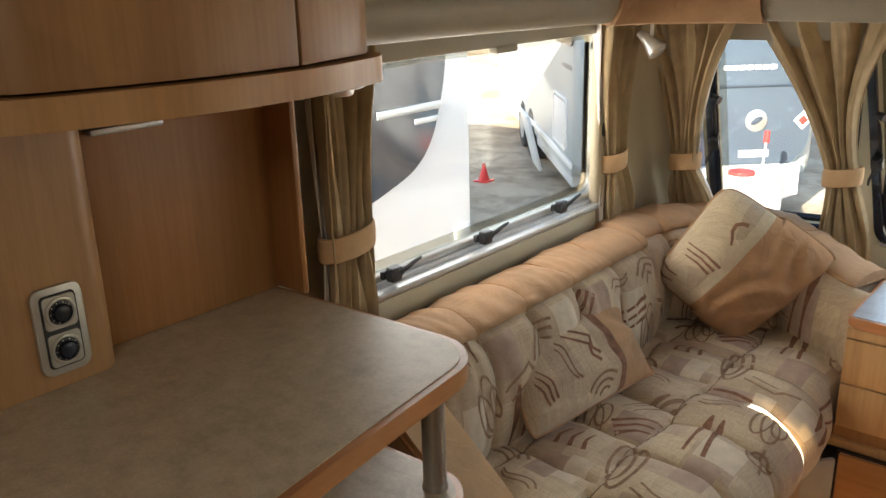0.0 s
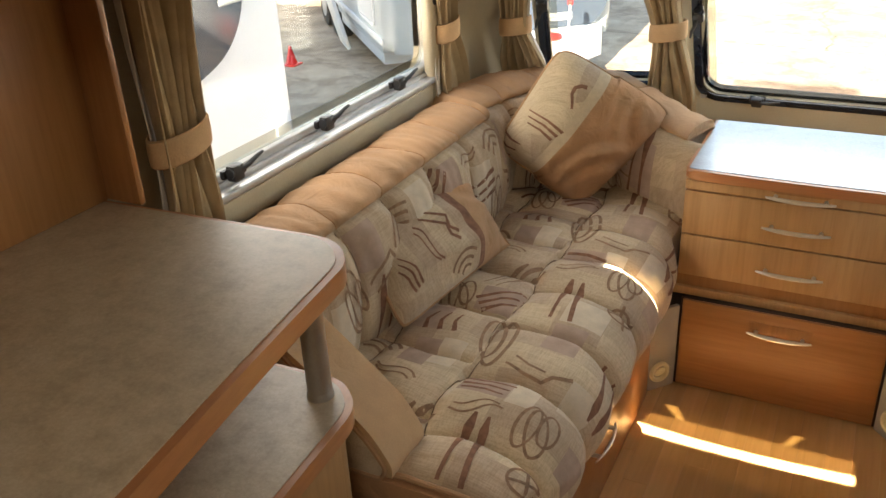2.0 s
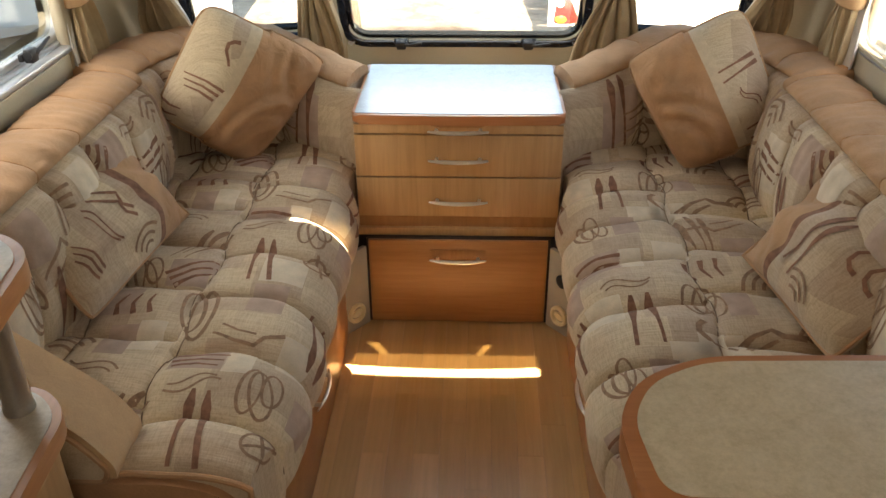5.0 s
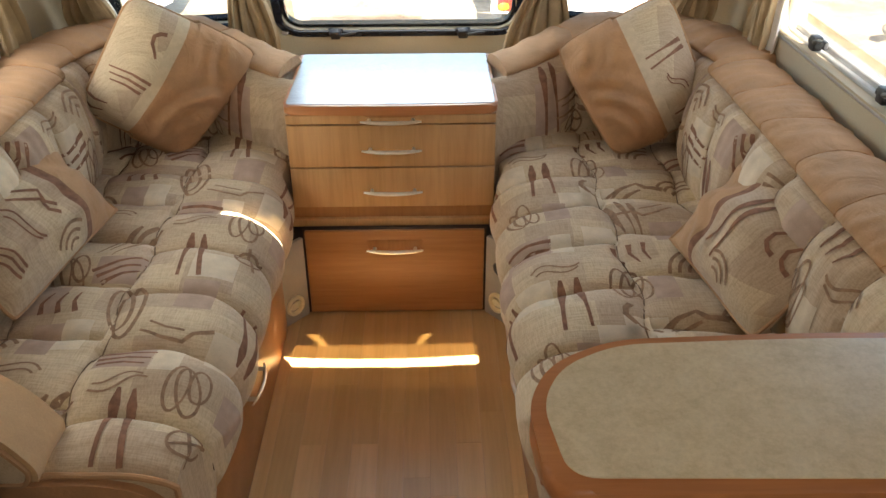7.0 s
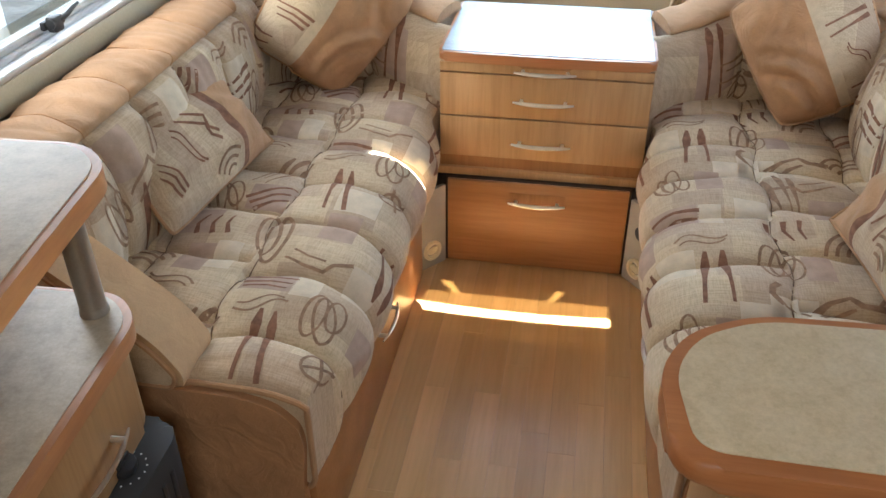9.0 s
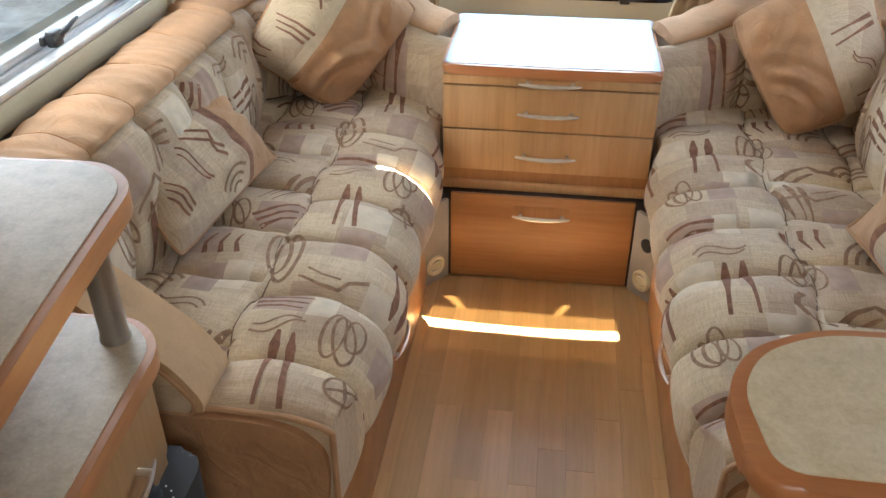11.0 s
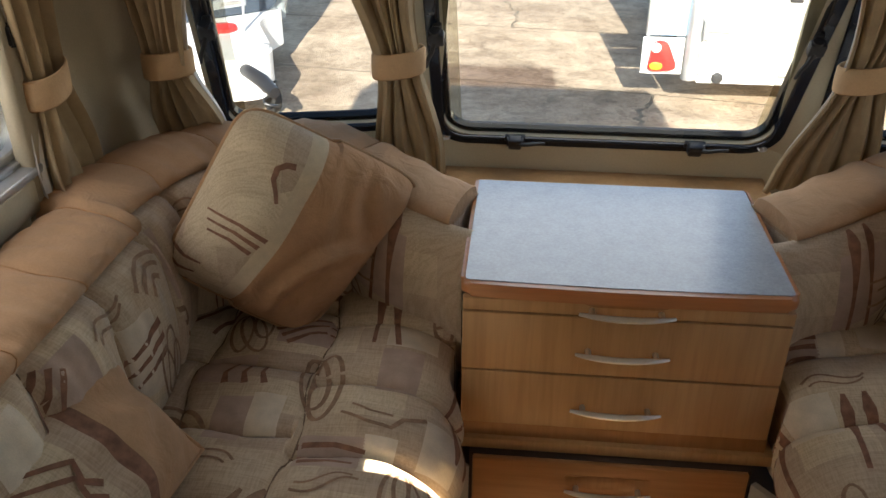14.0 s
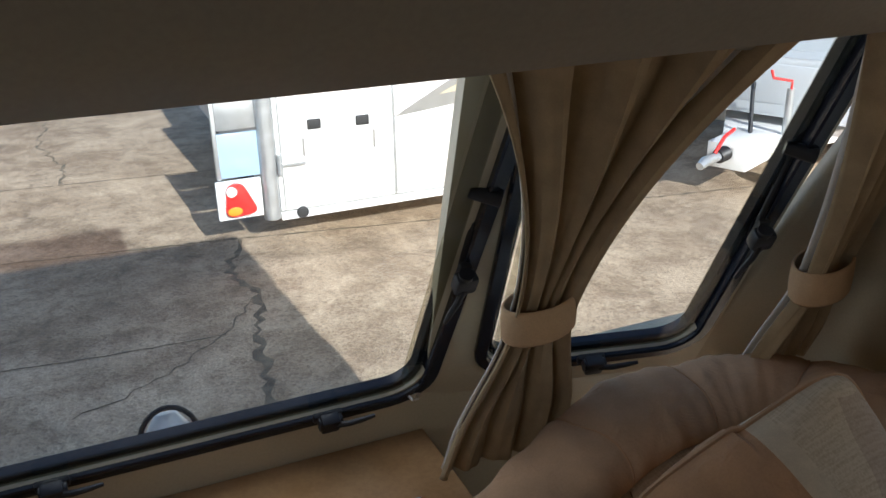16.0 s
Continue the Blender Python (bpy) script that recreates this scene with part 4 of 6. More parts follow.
def build_seat(side):
    root = thing("seat_cushion", (side * 0.63, -0.4, 0.30), "long quilted bench cushion in oatmeal patchwork fabric", "seat cushion", "bench cushions")
    sf = seat_surface(side)
    amax = 0.97
    lo = 0.44 - (PLEN[-1] - 0.53)
    bm = bmesh.new()
    g = sheet(bm, lambda u, v: sf(amax + (lo - amax) * u, SEAT_Y0 + (SEAT_Y1 - SEAT_Y0) * v), 150, 420)
    for row, y in (([r[0] for r in g], SEAT_Y0), ([r[-1] for r in g], SEAT_Y1)):
        low = [bm.verts.new((v.co.x, y, 0.262)) for i, v in enumerate(row)]
        for i in range(len(row) - 1):
            bm.faces.new((row[i], row[i + 1], low[i + 1], low[i]))
    cover = part("quilted_cover", bm, M_FABRIC, root)
    bm = bmesh.new()
    tube(bm, [sf(amax + (lo - amax) * i / 50, SEAT_Y0 + 0.002) + Vector((0, -0.004, 0.001)) for i in range(51)], 0.006, 8)
    part("piping", bm, M_SUEDE, root, "tan piping")
    for y in SEAM_Y:
        if y < SEAT_Y1 - 0.02:
            line = []
            for i in range(121):
                s_ = 0.01 + (PLEN[-1] - 0.03) * i / 120
                a_ = 0.97 - s_ if s_ < 0.53 else 0.44 - (s_ - 0.53)
                line.append(sf(a_, y + 0.010 * math.sin(s_ * 17 + side) + (0.05 if s_ < SEAM_S[1] else 0), 0.0024))
            part("seam", tube(bmesh.new(), line, 0.0016, 5), M_THREAD, root)
    for x in SEAM_S:
        line = [sf(0.97 - x - 0.010 * math.sin(b_ * 21), b_, 0.0024) for b_ in [SEAT_Y0 + 0.02 + (SEAT_Y1 - SEAT_Y0 - 0.04) * i / 240 for i in range(241)]]
        part("seam", tube(bmesh.new(), line, 0.0016, 5), M_THREAD, root)
    return root, cover, sf


SEAT_PRINT = {-1: [], 1: []}
SEAT_PATCH = {-1: [], 1: []}
for k in range(3):                                       # the printed design repeats along the cloth
    y0 = -1.14 + 0.635 * k
    SEAT_PRINT[-1] += [("torch", 0.468, max(y0, -1.095), 2), ("cross", 0.335, y0 + 0.02, 175), ("loops", 0.365, y0 + 0.152, 170), ("wave", 0.49, y0 + 0.15, 165), ("bars", 0.50, y0 + 0.232, 2),
                       ("chevron", 0.425, y0 + 0.325, 170), ("ovals", 0.552, y0 + 0.405, -8), ("claws", 0.68, y0 + 0.425, 178), ("torch", 0.268, y0 + 0.385, 184), ("bars", 0.61, y0 + 0.572, -24),
                       ("arrows", 0.62, y0 + 0.06, 24), ("arcs", 0.80, y0 + 0.29, 60), ("loops", 0.72, y0 + 0.56, 160), ("wave", 0.70, y0 + 0.21, 20), ("torch", 0.79, y0 + 0.02, 30)]
    SEAT_PATCH[-1] += [(0.50, y0 + 0.235, 0.115, 0.075, 0), (0.415, y0 + 0.467, 0.075, 0.115, 0), (0.42, y0 + 0.235, 0.05, 0.09, 1), (0.615, y0 + 0.572, 0.105, 0.085, 0), (0.40, y0 - 0.05, 0.10, 0.10, 1),
                       (0.63, y0 + 0.315, 0.06, 0.10, 1), (0.69, y0 + 0.30, 0.06, 0.11, 0), (0.315, y0 + 0.29, 0.07, 0.10, 1), (0.74, y0 + 0.44, 0.10, 0.10, 0), (0.27, y0 + 0.14, 0.06, 0.08, 0)]
    y0 = -1.33 + 0.605 * k
    SEAT_PRINT[1] += [("torch", 0.428, y0, 6), ("loops", 0.352, y0 + 0.415, 4), ("bars", 0.348, y0 + 0.252, 2), ("wave", 0.40, y0 + 0.14, 12), ("loops", 0.562, y0 + 0.067, -8), ("hook", 0.55, y0 - 0.075, 30),
                      ("arrows", 0.605, y0 + 0.372, 6), ("chevron", 0.665, y0 + 0.53, 4), ("chevron", 0.66, y0 + 0.40, 184), ("arcs", 0.79, y0 + 0.55, 70), ("chevron", 0.66, y0 - 0.075, 0), ("arcs", 0.72, y0 + 0.16, 90),
                      ("torch", 0.258, y0 - 0.005, 4), ("bars", 0.83, y0 + 0.10, 20), ("claws", 0.60, y0 + 0.20, 10)]
    SEAT_PATCH[1] += [(0.348, y0 + 0.252, 0.12, 0.08, 0), (0.44, y0 + 0.415, 0.06, 0.11, 0), (0.43, y0 + 0.25, 0.05, 0.08, 1), (0.565, y0 + 0.50, 0.09, 0.09, 1), (0.63, y0 + 0.05, 0.06, 0.10, 0),
                      (0.50, y0 - 0.13, 0.09, 0.08, 1), (0.34, y0 + 0.05, 0.09, 0.10, 1), (0.70, y0 + 0.30, 0.08, 0.10, 0), (0.27, y0 + 0.16, 0.06, 0.10, 0), (0.53, y0 + 0.29, 0.08, 0.07, 1)]
SEAT_PRINT[-1] = [i for i in SEAT_PRINT[-1] if -1.13 < i[2] < 0.33 or i[0] == "torch" and -1.15 < i[2] < 0.3]
SEAT_PRINT[1] = [i for i in SEAT_PRINT[1] if -1.10 < i[2] < 0.30]
for side in (-1, 1):
    SEAT_PATCH[side] = [i for i in SEAT_PATCH[side] if -1.14 < i[1] < 0.33]


def patch(surf, a, b, w, h, flip):
    """An oblong of another yarn woven into the cover."""
    bm = bmesh.new()

    def at(u, v):
        x, y = a + w * (u - 0.5), b + h * (v - 0.5)
        c = surf(x, y)
        return c + (surf(x + 0.004, y) - c).cross(surf(x, y + 0.004) - c).normalized() * 0.0011 * flip
    sheet(bm, at, max(4, int(w / 0.005)), max(4, int(h / 0.005)))
    return bm


def print_on(root, surf, items, mat=None, flip=1):
    for kind, a, b, turn in items:
        bm = bmesh.new()
        LIFT[0] = 0.0017 * flip
        motif(bm, surf, kind, a, b, turn, {"loops": 0.76, "cross": 0.85, "wave": 0.8}.get(kind, 1.0))
        part("printed_motif", bm, mat or (M_PRINT if kind in ("torch", "claws", "zigzag", "bars") else M_PRINT_SOFT), root)


BACK = [(-1.005, -1.12), (-1.005, -0.08), (-0.985, 0.12), (-0.93, 0.27), (-0.83, 0.375), (-0.70, 0.415), (-0.52, 0.41), (-0.30, 0.345)]
BACK_TR = Track(BACK)
BACK_SEAM = [0.20 * i + 0.06 for i in range(-3, 10)]
FACE = [(0.15, 0.44), (0.176, 0.50), (0.190, 0.58), (0.186, 0.67), (0.166, 0.75), (0.138, 0.788)]
BOLSTER = [(0.128, 0.780), (0.143, 0.790), (0.136, 0.806), (0.095, 0.823), (0.035, 0.828), (-0.022, 0.816), (-0.04, 0.77)]


def corner_set(a):
    """How far the corner piece sits back from the straight parts."""
    return 0.05 * smoothstep(1.075, 1.105, a) * (1 - smoothstep(1.42, 1.70, a))


def back_surface(side, prof, depth):
    """a runs along the bench's back, b from 0 to 1 up the profile (or in metres, by scale)."""
    def surf(a, b, lift=0.0):
        q = curve_through(prof, max(0.0, min(1.0, b)))
        p, nn = BACK_TR.station(a)
        p = p - nn * corner_set(a)
        d = min(abs(a - s - 0.008 * math.sin(9 * b + s * 7)) for s in BACK_SEAM)
        edge = min(b, 1 - b)
        f = depth * (0.4 * (1 - math.exp(-d / 0.010)) + 0.75 * math.sqrt(min(1.0, d / 0.10))) * (0.35 + 0.65 * (1 - math.exp(-edge / 0.12))) - depth * 0.4
        f += lift + 0.003 * math.sin(41 * a + 9 * b) * math.sin(27 * a) + 0.002 * math.sin(17 * b + 60 * a) * math.exp(-d / 0.04) + 0.0011 * math.sin(140 * a + 7 * math.sin(8 * a) + 3 * b)
        mid = Vector((0.07, 0.72))
        o = (q - mid).normalized() * f
        if prof is BOLSTER:
            k = 1 - 0.42 * smoothstep(BACK_TR.len - 0.30, BACK_TR.len + 0.02, a)
            q = Vector((q.x * (0.75 + 0.25 * k) + 0.034 * (1 - k), 0.779 + (q.y - 0.779) * (0.3 + 0.7 * k)))
        drop = Vector((0, 0, -0.10 * smoothstep(1.70, BACK_TR.len + 0.05, a)))
        return drop + Vector((-side * (p.x + nn.x * (q.x + o.x)), p.y + nn.y * (q.x + o.x), q.y + o.y))
    return surf


BACK_PRINT = (("arcs", 1.00, 0.29, 60), ("wave", 0.84, 0.30, 10), ("loops", 0.98, 0.15, 10), ("bars", 0.66, 0.27, 60), ("arcs", 0.46, 0.27, 80), ("claws", 0.50, 0.14, 0), ("loops", 0.22, 0.20, 20),
              ("wave", 0.08, 0.28, 0), ("torch", 0.34, 0.12, 0), ("torch", 0.78, 0.13, 0), ("arcs", 1.22, 0.22, 30), ("claws", 1.36, 0.12, 0), ("loops", 1.74, 0.20, 20), ("torch", 1.97, 0.25, 0),
              ("arcs", 0.60, 0.17, 100), ("bars", 0.90, 0.20, 20), ("claws", 0.18, 0.33, 0), ("chevron", 0.36, 0.22, 0), ("arcs", 1.12, 0.15, 20), ("wave", 1.30, 0.30, 0), ("cross", 1.86, 0.14, 0), ("arrows", 1.86, 0.2, 90), ("bars", 1.56, 0.28, 0), ("loops", -0.14, 0.2, 0))
BACK_PATCH = ((0.72, 0.28, 0.08, 0.09, 0), (0.56, 0.27, 0.09, 0.12, 1), (0.90, 0.20, 0.08, 0.12, 1), (1.10, 0.26, 0.06, 0.10, 0), (0.30, 0.28, 0.09, 0.10, 0), (0.16, 0.18, 0.08, 0.10, 1), (1.95, 0.23, 0.13, 0.12, 0),
              (1.78, 0.27, 0.10, 0.10, 1), (0.40, 0.17, 0.08, 0.10, 1))


def build_back(side):
    root = thing("backrest", (side * 0.93, -0.3, 0.46), "quilted bench backrest in oatmeal patchwork with a padded tan top", "backrest", "bench backrests")
    sf, sb = back_surface(side, FACE, 0.032), back_surface(side, BOLSTER, 0.010)
    L = BACK_TR.len
    lo = -0.33 if side > 0 else 0.0
    for a0, a1, mat in ((lo, 1.20, M_FABRIC_BACK), (1.20, L + 0.052, M_FABRIC_FRONT)):
        bm = bmesh.new()
        sheet(bm, lambda u, v: sf(a0 + (a1 - a0) * u, v), 170, 26)
        part("quilted_face", bm, mat, root)
    bm = bmesh.new()
    g = sheet(bm, lambda u, v: sb(lo + (L - lo) * u, v), 420, 18)
    for row in (g[0], g[-1]):
        bm.faces.new(row)
    part("padded_top", bm, M_SUEDE, root, "tan suede padded top")
    bm = bmesh.new()
    tube(bm, [sb(lo + (L - lo) * i / 120, 0.02) + Vector((0, 0, 0.001)) for i in range(121)], 0.004, 6)
    part("piping", bm, M_SUEDE_PALE, root, "tan piping")
    for s_ in BACK_SEAM:
        if lo + 0.02 < s_ < L - 0.02:
            line = [sb(s_ + 0.008 * math.sin(9 * b_ + s_ * 7), b_, 0.0022) for b_ in [i / 18 for i in range(18)]]
            part("seam", tube(bmesh.new(), line, 0.0015, 5), M_SUEDE_DEEP, root)
            line = [sf(s_ + 0.008 * math.sin(9 * b_ + s_ * 7), b_, 0.0026) for b_ in [i / 22 for i in range(1, 22)]]
            part("seam", tube(bmesh.new(), line, 0.0016, 5), M_THREAD, root)
    # fill behind and at the end beside the chest
    bm = bmesh.new()
    tr = BACK_TR
    rows = []
    for i in range(41):
        a_ = lo + (L - lo) * i / 40
        p, nn = tr.station(a_)
        p = p - nn * corner_set(a_)
        rows.append([bm.verts.new((-side * (p.x + nn.x * o), p.y + nn.y * o, z - (0.10 * smoothstep(1.70, L + 0.05, a_) if z > 0.5 else 0))) for o, z in ((-0.03, 0.44), (0.136, 0.44), (0.155, 0.52), (0.163, 0.60), (0.152, 0.69), (0.118, 0.786), (-0.03, 0.786))])
    for A, B in zip(rows, rows[1:]):
        for j in range(7):
            bm.faces.new((A[j], A[(j + 1) % 7], B[(j + 1) % 7], B[j]))
    bm.faces.new(rows[0])
    bm.faces.new(rows[-1][::-1])
    part("cushion_core", bm, M_FABRIC_FRONT, root)
    scale = 0.37
    fl = 1 if side < 0 else -1
    for a_, b_, w_, h_, pale in BACK_PATCH:
        part("woven_patch", patch(lambda a, b: sf(a, b / scale), a_, b_, w_, h_, fl), M_PATCH_PALE if pale else M_PATCH, root)
    print_on(root, lambda a, b: sf(a, b / scale), [i for i in BACK_PRINT if i[1] > lo + 0.08], None, fl)


for side in (-1, 1):
    seat_root, seat_cover, seat_fn = build_seat(side)
    for a_, b_, w_, h_, pale in SEAT_PATCH[side]:
        part("woven_patch", patch(seat_fn, a_, b_, w_, h_, -1 if side < 0 else 1), M_PATCH_PALE if pale else M_PATCH, seat_root)
    print_on(seat_root, seat_fn, SEAT_PRINT[side], None, -1 if side < 0 else 1)
    build_back(side)

# bench boxes under the cushions


def bow_handle(parent, c, along, out, length, rise=0.028, r=0.0065, mat=None):
    """A satin bow handle on two feet."""
    c, al, ou = Vector(c), Vector(along).normalized(), Vector(out).normalized()
    pts = [c + al * (length * (t - 0.5)) + ou * (rise - 0.012 * (2 * t - 1) ** 2) for t in [i / 14 for i in range(15)]]
    bm = bmesh.new()
    tube(bm, pts, [0.003 + (r - 0.003) * (1 - abs(2 * i / 14 - 1) ** 3) for i in range(15)], 8, True, 0.6)
    h = part("handle", bm, M_CHROME, parent, "satin chrome bow handle")
    for f in (-0.36, 0.36):
        bm = tube(bmesh.new(), [c + al * length * f - ou * 0.001, c + al * length * f + ou * (rise - 0.006)], 0.0055, 8)
        if parent.parent is None:
            part("handle_foot", bm, M_CHROME, h)
        else:
            part("handle_foot", bm, M_CHROME, parent)


for side in (-1, 1):
    root = thing("bench_box", (side * 0.65, -0.6, 0), "cherry-coloured wooden bench box under the seat cushion", "bench base", "bench boxes")
    lo, hi = sorted((side * 0.352, side * 0.334))
    part("front_panel", boxed(lo, hi, -1.1935, -0.12, 0.0, 0.272, 0.004), M_CHERRY, root)
    lo, hi = sorted((side * 1.08, side * 0.352))
    pts = [(0.348, 0.0), (1.06, 0.0), (1.06, 0.480), (0.46, 0.483, 0.05), (0.385, 0.464, 0.04), (0.344, 0.42, 0.03), (0.338, 0.375, 0.02), (0.344, 0.31, 0.02), (0.348, 0.27)]
    m_ = plane_frame((0, -1.206, 0), (side, 0, 0), (0, 0, 1))
    bm = prism(bmesh.new(), soften([(a, b, *c) for a, b, *c in pts], 0.002), -0.012, 0.012, 0.003, 2, m_)
    part("end_panel", bm, M_SUEDE_DEEP, root, "brown suede end panel")
    inner_pts = [(0.372, 0.0), (1.06, 0.0), (1.06, 0.40), (0.44, 0.405, 0.06), (0.372, 0.36, 0.06)]
    bm = prism(bmesh.new(), soften(inner_pts, 0.002, 6), 0.0125, 0.020, 0.004, 2, m_)
    part("end_facing", bm, M_SUEDE_DEEP, root, "brown suede end panel")
    part("top_board", boxed(min(side * 0.352, side * 1.06), max(side * 0.352, side * 1.06), -1.19, 0.7, 0.235, 0.26, 0.002), M_CHERRY, root)
    bow_handle(root, (side * 0.333, -0.62, 0.205), (0, 1, 0), (-side, 0, 0), 0.16)
    # angled grey kick panel with its warm-air outlet
    kp = thing("kick_panel", (side * 0.31, -0.07, 0), "grey angled kick panel with a cream warm-air outlet", "panel", "kick panels")
    a, b = Vector((side * 0.350, -0.118, 0)), Vector((side * 0.276, -0.030, 0))
    if side > 0:
        a, b = b, a
    u = (b - a).normalized()
    wid = (b - a).length
    m_ = plane_frame(a, u, (0, 0, 1))
    part("board", boxed(0, wid, 0, 0.275, -0.015, 0, 0.002, 2, m_), M_GREYP, kp)
    bm = bmesh.new()
    cm = m_ @ Matrix.Translation((wid * 0.5, 0.062, 0))
    n = 26
    loops = []
    for r_, z_ in ((0.034, 0.0), (0.034, 0.006), (0.030, 0.011), (0.024, 0.010), (0.021, 0.003), (0.020, -0.010)):
        loops.append([bm.verts.new(cm @ Vector((r_ * math.cos(2 * math.pi * j / n), r_ * math.sin(2 * math.pi * j / n), z_))) for j in range(n)])
    for A, B in zip(loops, loops[1:]):
        for j in range(n):
            bm.faces.new((A[j], A[(j + 1) % n], B[(j + 1) % n], B[j]))
    bm.faces.new(loops[-1])
    v = part("air_outlet", bm, M_VENT, kp, "round cream warm-air outlet")
    part("flap", disc(bmesh.new(), cm @ pose(0, 0, 0.004, 18, 0, 0), 0.018, -0.002, 0.002, 20), M_VENT, v)
    if side > 0:
        part("socket", disc(bmesh.new(), m_ @ Matrix.Translation((wid * 0.5, 0.185, 0)), 0.022, -0.004, 0.004, 20, 0.002), M_BLACK, kp, "black round socket")

# ---- chest of drawers ----
chest = thing("chest_of_drawers", (0, 0.22, 0), "light wood chest of drawers with a pale laminate top", "chest")
part("carcass", boxed(-0.292, 0.292, 0.016, 0.45, 0.362, 0.655, 0.003), M_BEECH_X, chest)
# near-black sheet that colours in the shade of the gaps between drawer fronts
part("gap_shade", boxed(-0.290, 0.290, 0.0125, 0.0155, 0.364, 0.654, 0), M_DARK, chest)
pts = [(-0.302, 0.455), (-0.302, 0.0, 0.02), (-0.20, -0.006, 0.05), (0.0, -0.010, 0.1), (0.20, -0.006, 0.05), (0.302, 0.0, 0.02), (0.302, 0.455)]
part("top_edge", prism(bmesh.new(), soften(pts, 0.004), 0.656, 0.684, 0.009, 3), M_EDGE_X, chest, "reddish rounded wooden edge")
pts = [(-0.294, 0.452), (-0.294, 0.010, 0.012), (0.0, 0.003, 0.1), (0.294, 0.010, 0.012), (0.294, 0.452)]
part("top_panel", prism(bmesh.new(), soften(pts, 0.004), 0.67, 0.6856), M_CHESTTOP, chest, "pale grey laminate top")
for z0, z1, hz in ((0.6285, 0.655, 0.641), (0.4955, 0.6245, 0.552), (0.365, 0.4915, 0.420)):
    d = part("drawer_front", boxed(-0.297, 0.297, -0.004, 0.012, z0, z1, 0.0025), M_BEECH_X, chest)
    bow_handle(d, (0, -0.003, hz), (1, 0, 0), (0, -1, 0), 0.172)
# thin proud inset; its dark colour stands for shade in the finger recess
part("finger_shade", prism(bmesh.new(), soften([(-0.085, 0.6575), (-0.06, 0.6485, 0.02), (0.06, 0.6485, 0.02), (0.085, 0.6575)], 0.002), 0.0, 0.0016, 0, 2, plane_frame((0, -0.004, 0), (1, 0, 0), (0, 0, 1))), M_SHADED_CHERRY, chest, "dark inset, shade of the finger recess under the top")
# near-flush strip; the recess's shade is given by its dark colour
part("recess", boxed(-0.30, 0.30, 0.004, 0.44, 0.328, 0.362, 0), M_SHADED_CHERRY, chest)
part("ledge", boxed(-0.318, 0.318, -0.010, 0.44, 0.302, 0.328, 0.005), M_BEECH_X, chest)
base = thing("front_locker", (0, 0.1, 0), "cherry-coloured drop-front locker under the chest of drawers", "locker")
part("surround", boxed(-0.277, 0.277, -0.020, 0.44, 0.0, 0.299, 0.002), M_DARK, base)
door = part("door", boxed(-0.270, 0.270, -0.032, -0.019, 0.006, 0.2975, 0.003), M_CHERRY, base)
# proud inset again, with the recess shade behind the handle as dark colour
part("finger_shade", prism(bmesh.new(), soften([(-0.085, 0.268), (-0.078, 0.236, 0.012), (0.078, 0.236, 0.012), (0.085, 0.268)], 0.006), 0.0, 0.0014, 0, 2, plane_frame((0, -0.032, 0), (1, 0, 0), (0, 0, 1))), M_SHADED_CHERRY, door, "dark inset, shade of the finger recess behind the handle")
bow_handle(door, (0, -0.031, 0.238), (1, 0, 0), (0, -1, 0), 0.17)

# ---- sideboard with raised worktop ----
sb_ = thing("sideboard", (-0.8, -1.8, 0), "light wood sideboard with a mottled grey-brown worktop on a metal post", "sideboard")
outline = [(-1.08, -1.262, 0.005), (-0.60, -1.243, 0.06), (-0.536, -1.30, 0.06), (-0.500, -1.60, 0.3), (-0.455, -1.90, 0.3), (-0.43, -2.25), (-0.43, -3.0), (-1.08, -3.0)]
part("worktop_edge", prism(bmesh.new(), soften(outline, 0.01, 6), 0.951, 0.9845, 0.010, 3), M_EDGE, sb_, "reddish rounded wooden worktop edge")
inner = [(-1.078, -1.270, 0.004), (-0.61, -1.253, 0.055), (-0.549, -1.306, 0.055), (-0.513, -1.60, 0.3), (-0.468, -1.90, 0.3), (-0.443, -2.25), (-0.443, -2.98), (-1.078, -2.98)]
part("worktop", prism(bmesh.new(), soften(inner, 0.008, 6), 0.965, 0.9862), M_TOP, sb_, "mottled grey-brown laminate worktop")
outline = [(-1.08, -1.275, 0.005), (-0.60, -1.258, 0.05), (-0.541, -1.315, 0.05), (-0.520, -1.66, 0.2), (-0.50, -2.0), (-0.50, -3.0), (-1.08, -3.0)]
part("shelf_edge", prism(bmesh.new(), soften(outline, 0.01, 6), 0.693, 0.7255, 0.010, 3), M_EDGE, sb_, "reddish rounded wooden shelf edge")
inner = [(-1.078, -1.283, 0.004), (-0.61, -1.268, 0.045), (-0.554, -1.32, 0.045), (-0.533, -1.66, 0.2), (-0.513, -2.0), (-0.513, -2.98), (-1.078, -2.98)]
part("shelf", prism(bmesh.new(), soften(inner, 0.008, 6), 0.71, 0.7272), M_TOP, sb_, "mottled grey-brown laminate shelf")
bm = bmesh.new()
tube(bm, [(-0.612, -1.312, z) for z in (0.727, 0.733, 0.74)], [0.0225, 0.0225, 0.0205], 24)
tube(bm, [(-0.612, -1.312, z) for z in (0.739, 0.9515)], 0.0205, 24)
part("post", bm, M_POST, sb_, "brushed metal post")
part("back_panel", boxed(-1.08, -0.80, -3.0, -1.32, 0.727, 0.951, 0), M_CHERRY, sb_)
outline = [(-1.06, -1.29), (-0.60, -1.285, 0.03), (-0.556, -1.33, 0.03), (-0.538, -1.66, 0.2), (-0.52, -2.0), (-0.52, -3.0), (-1.06, -3.0)]
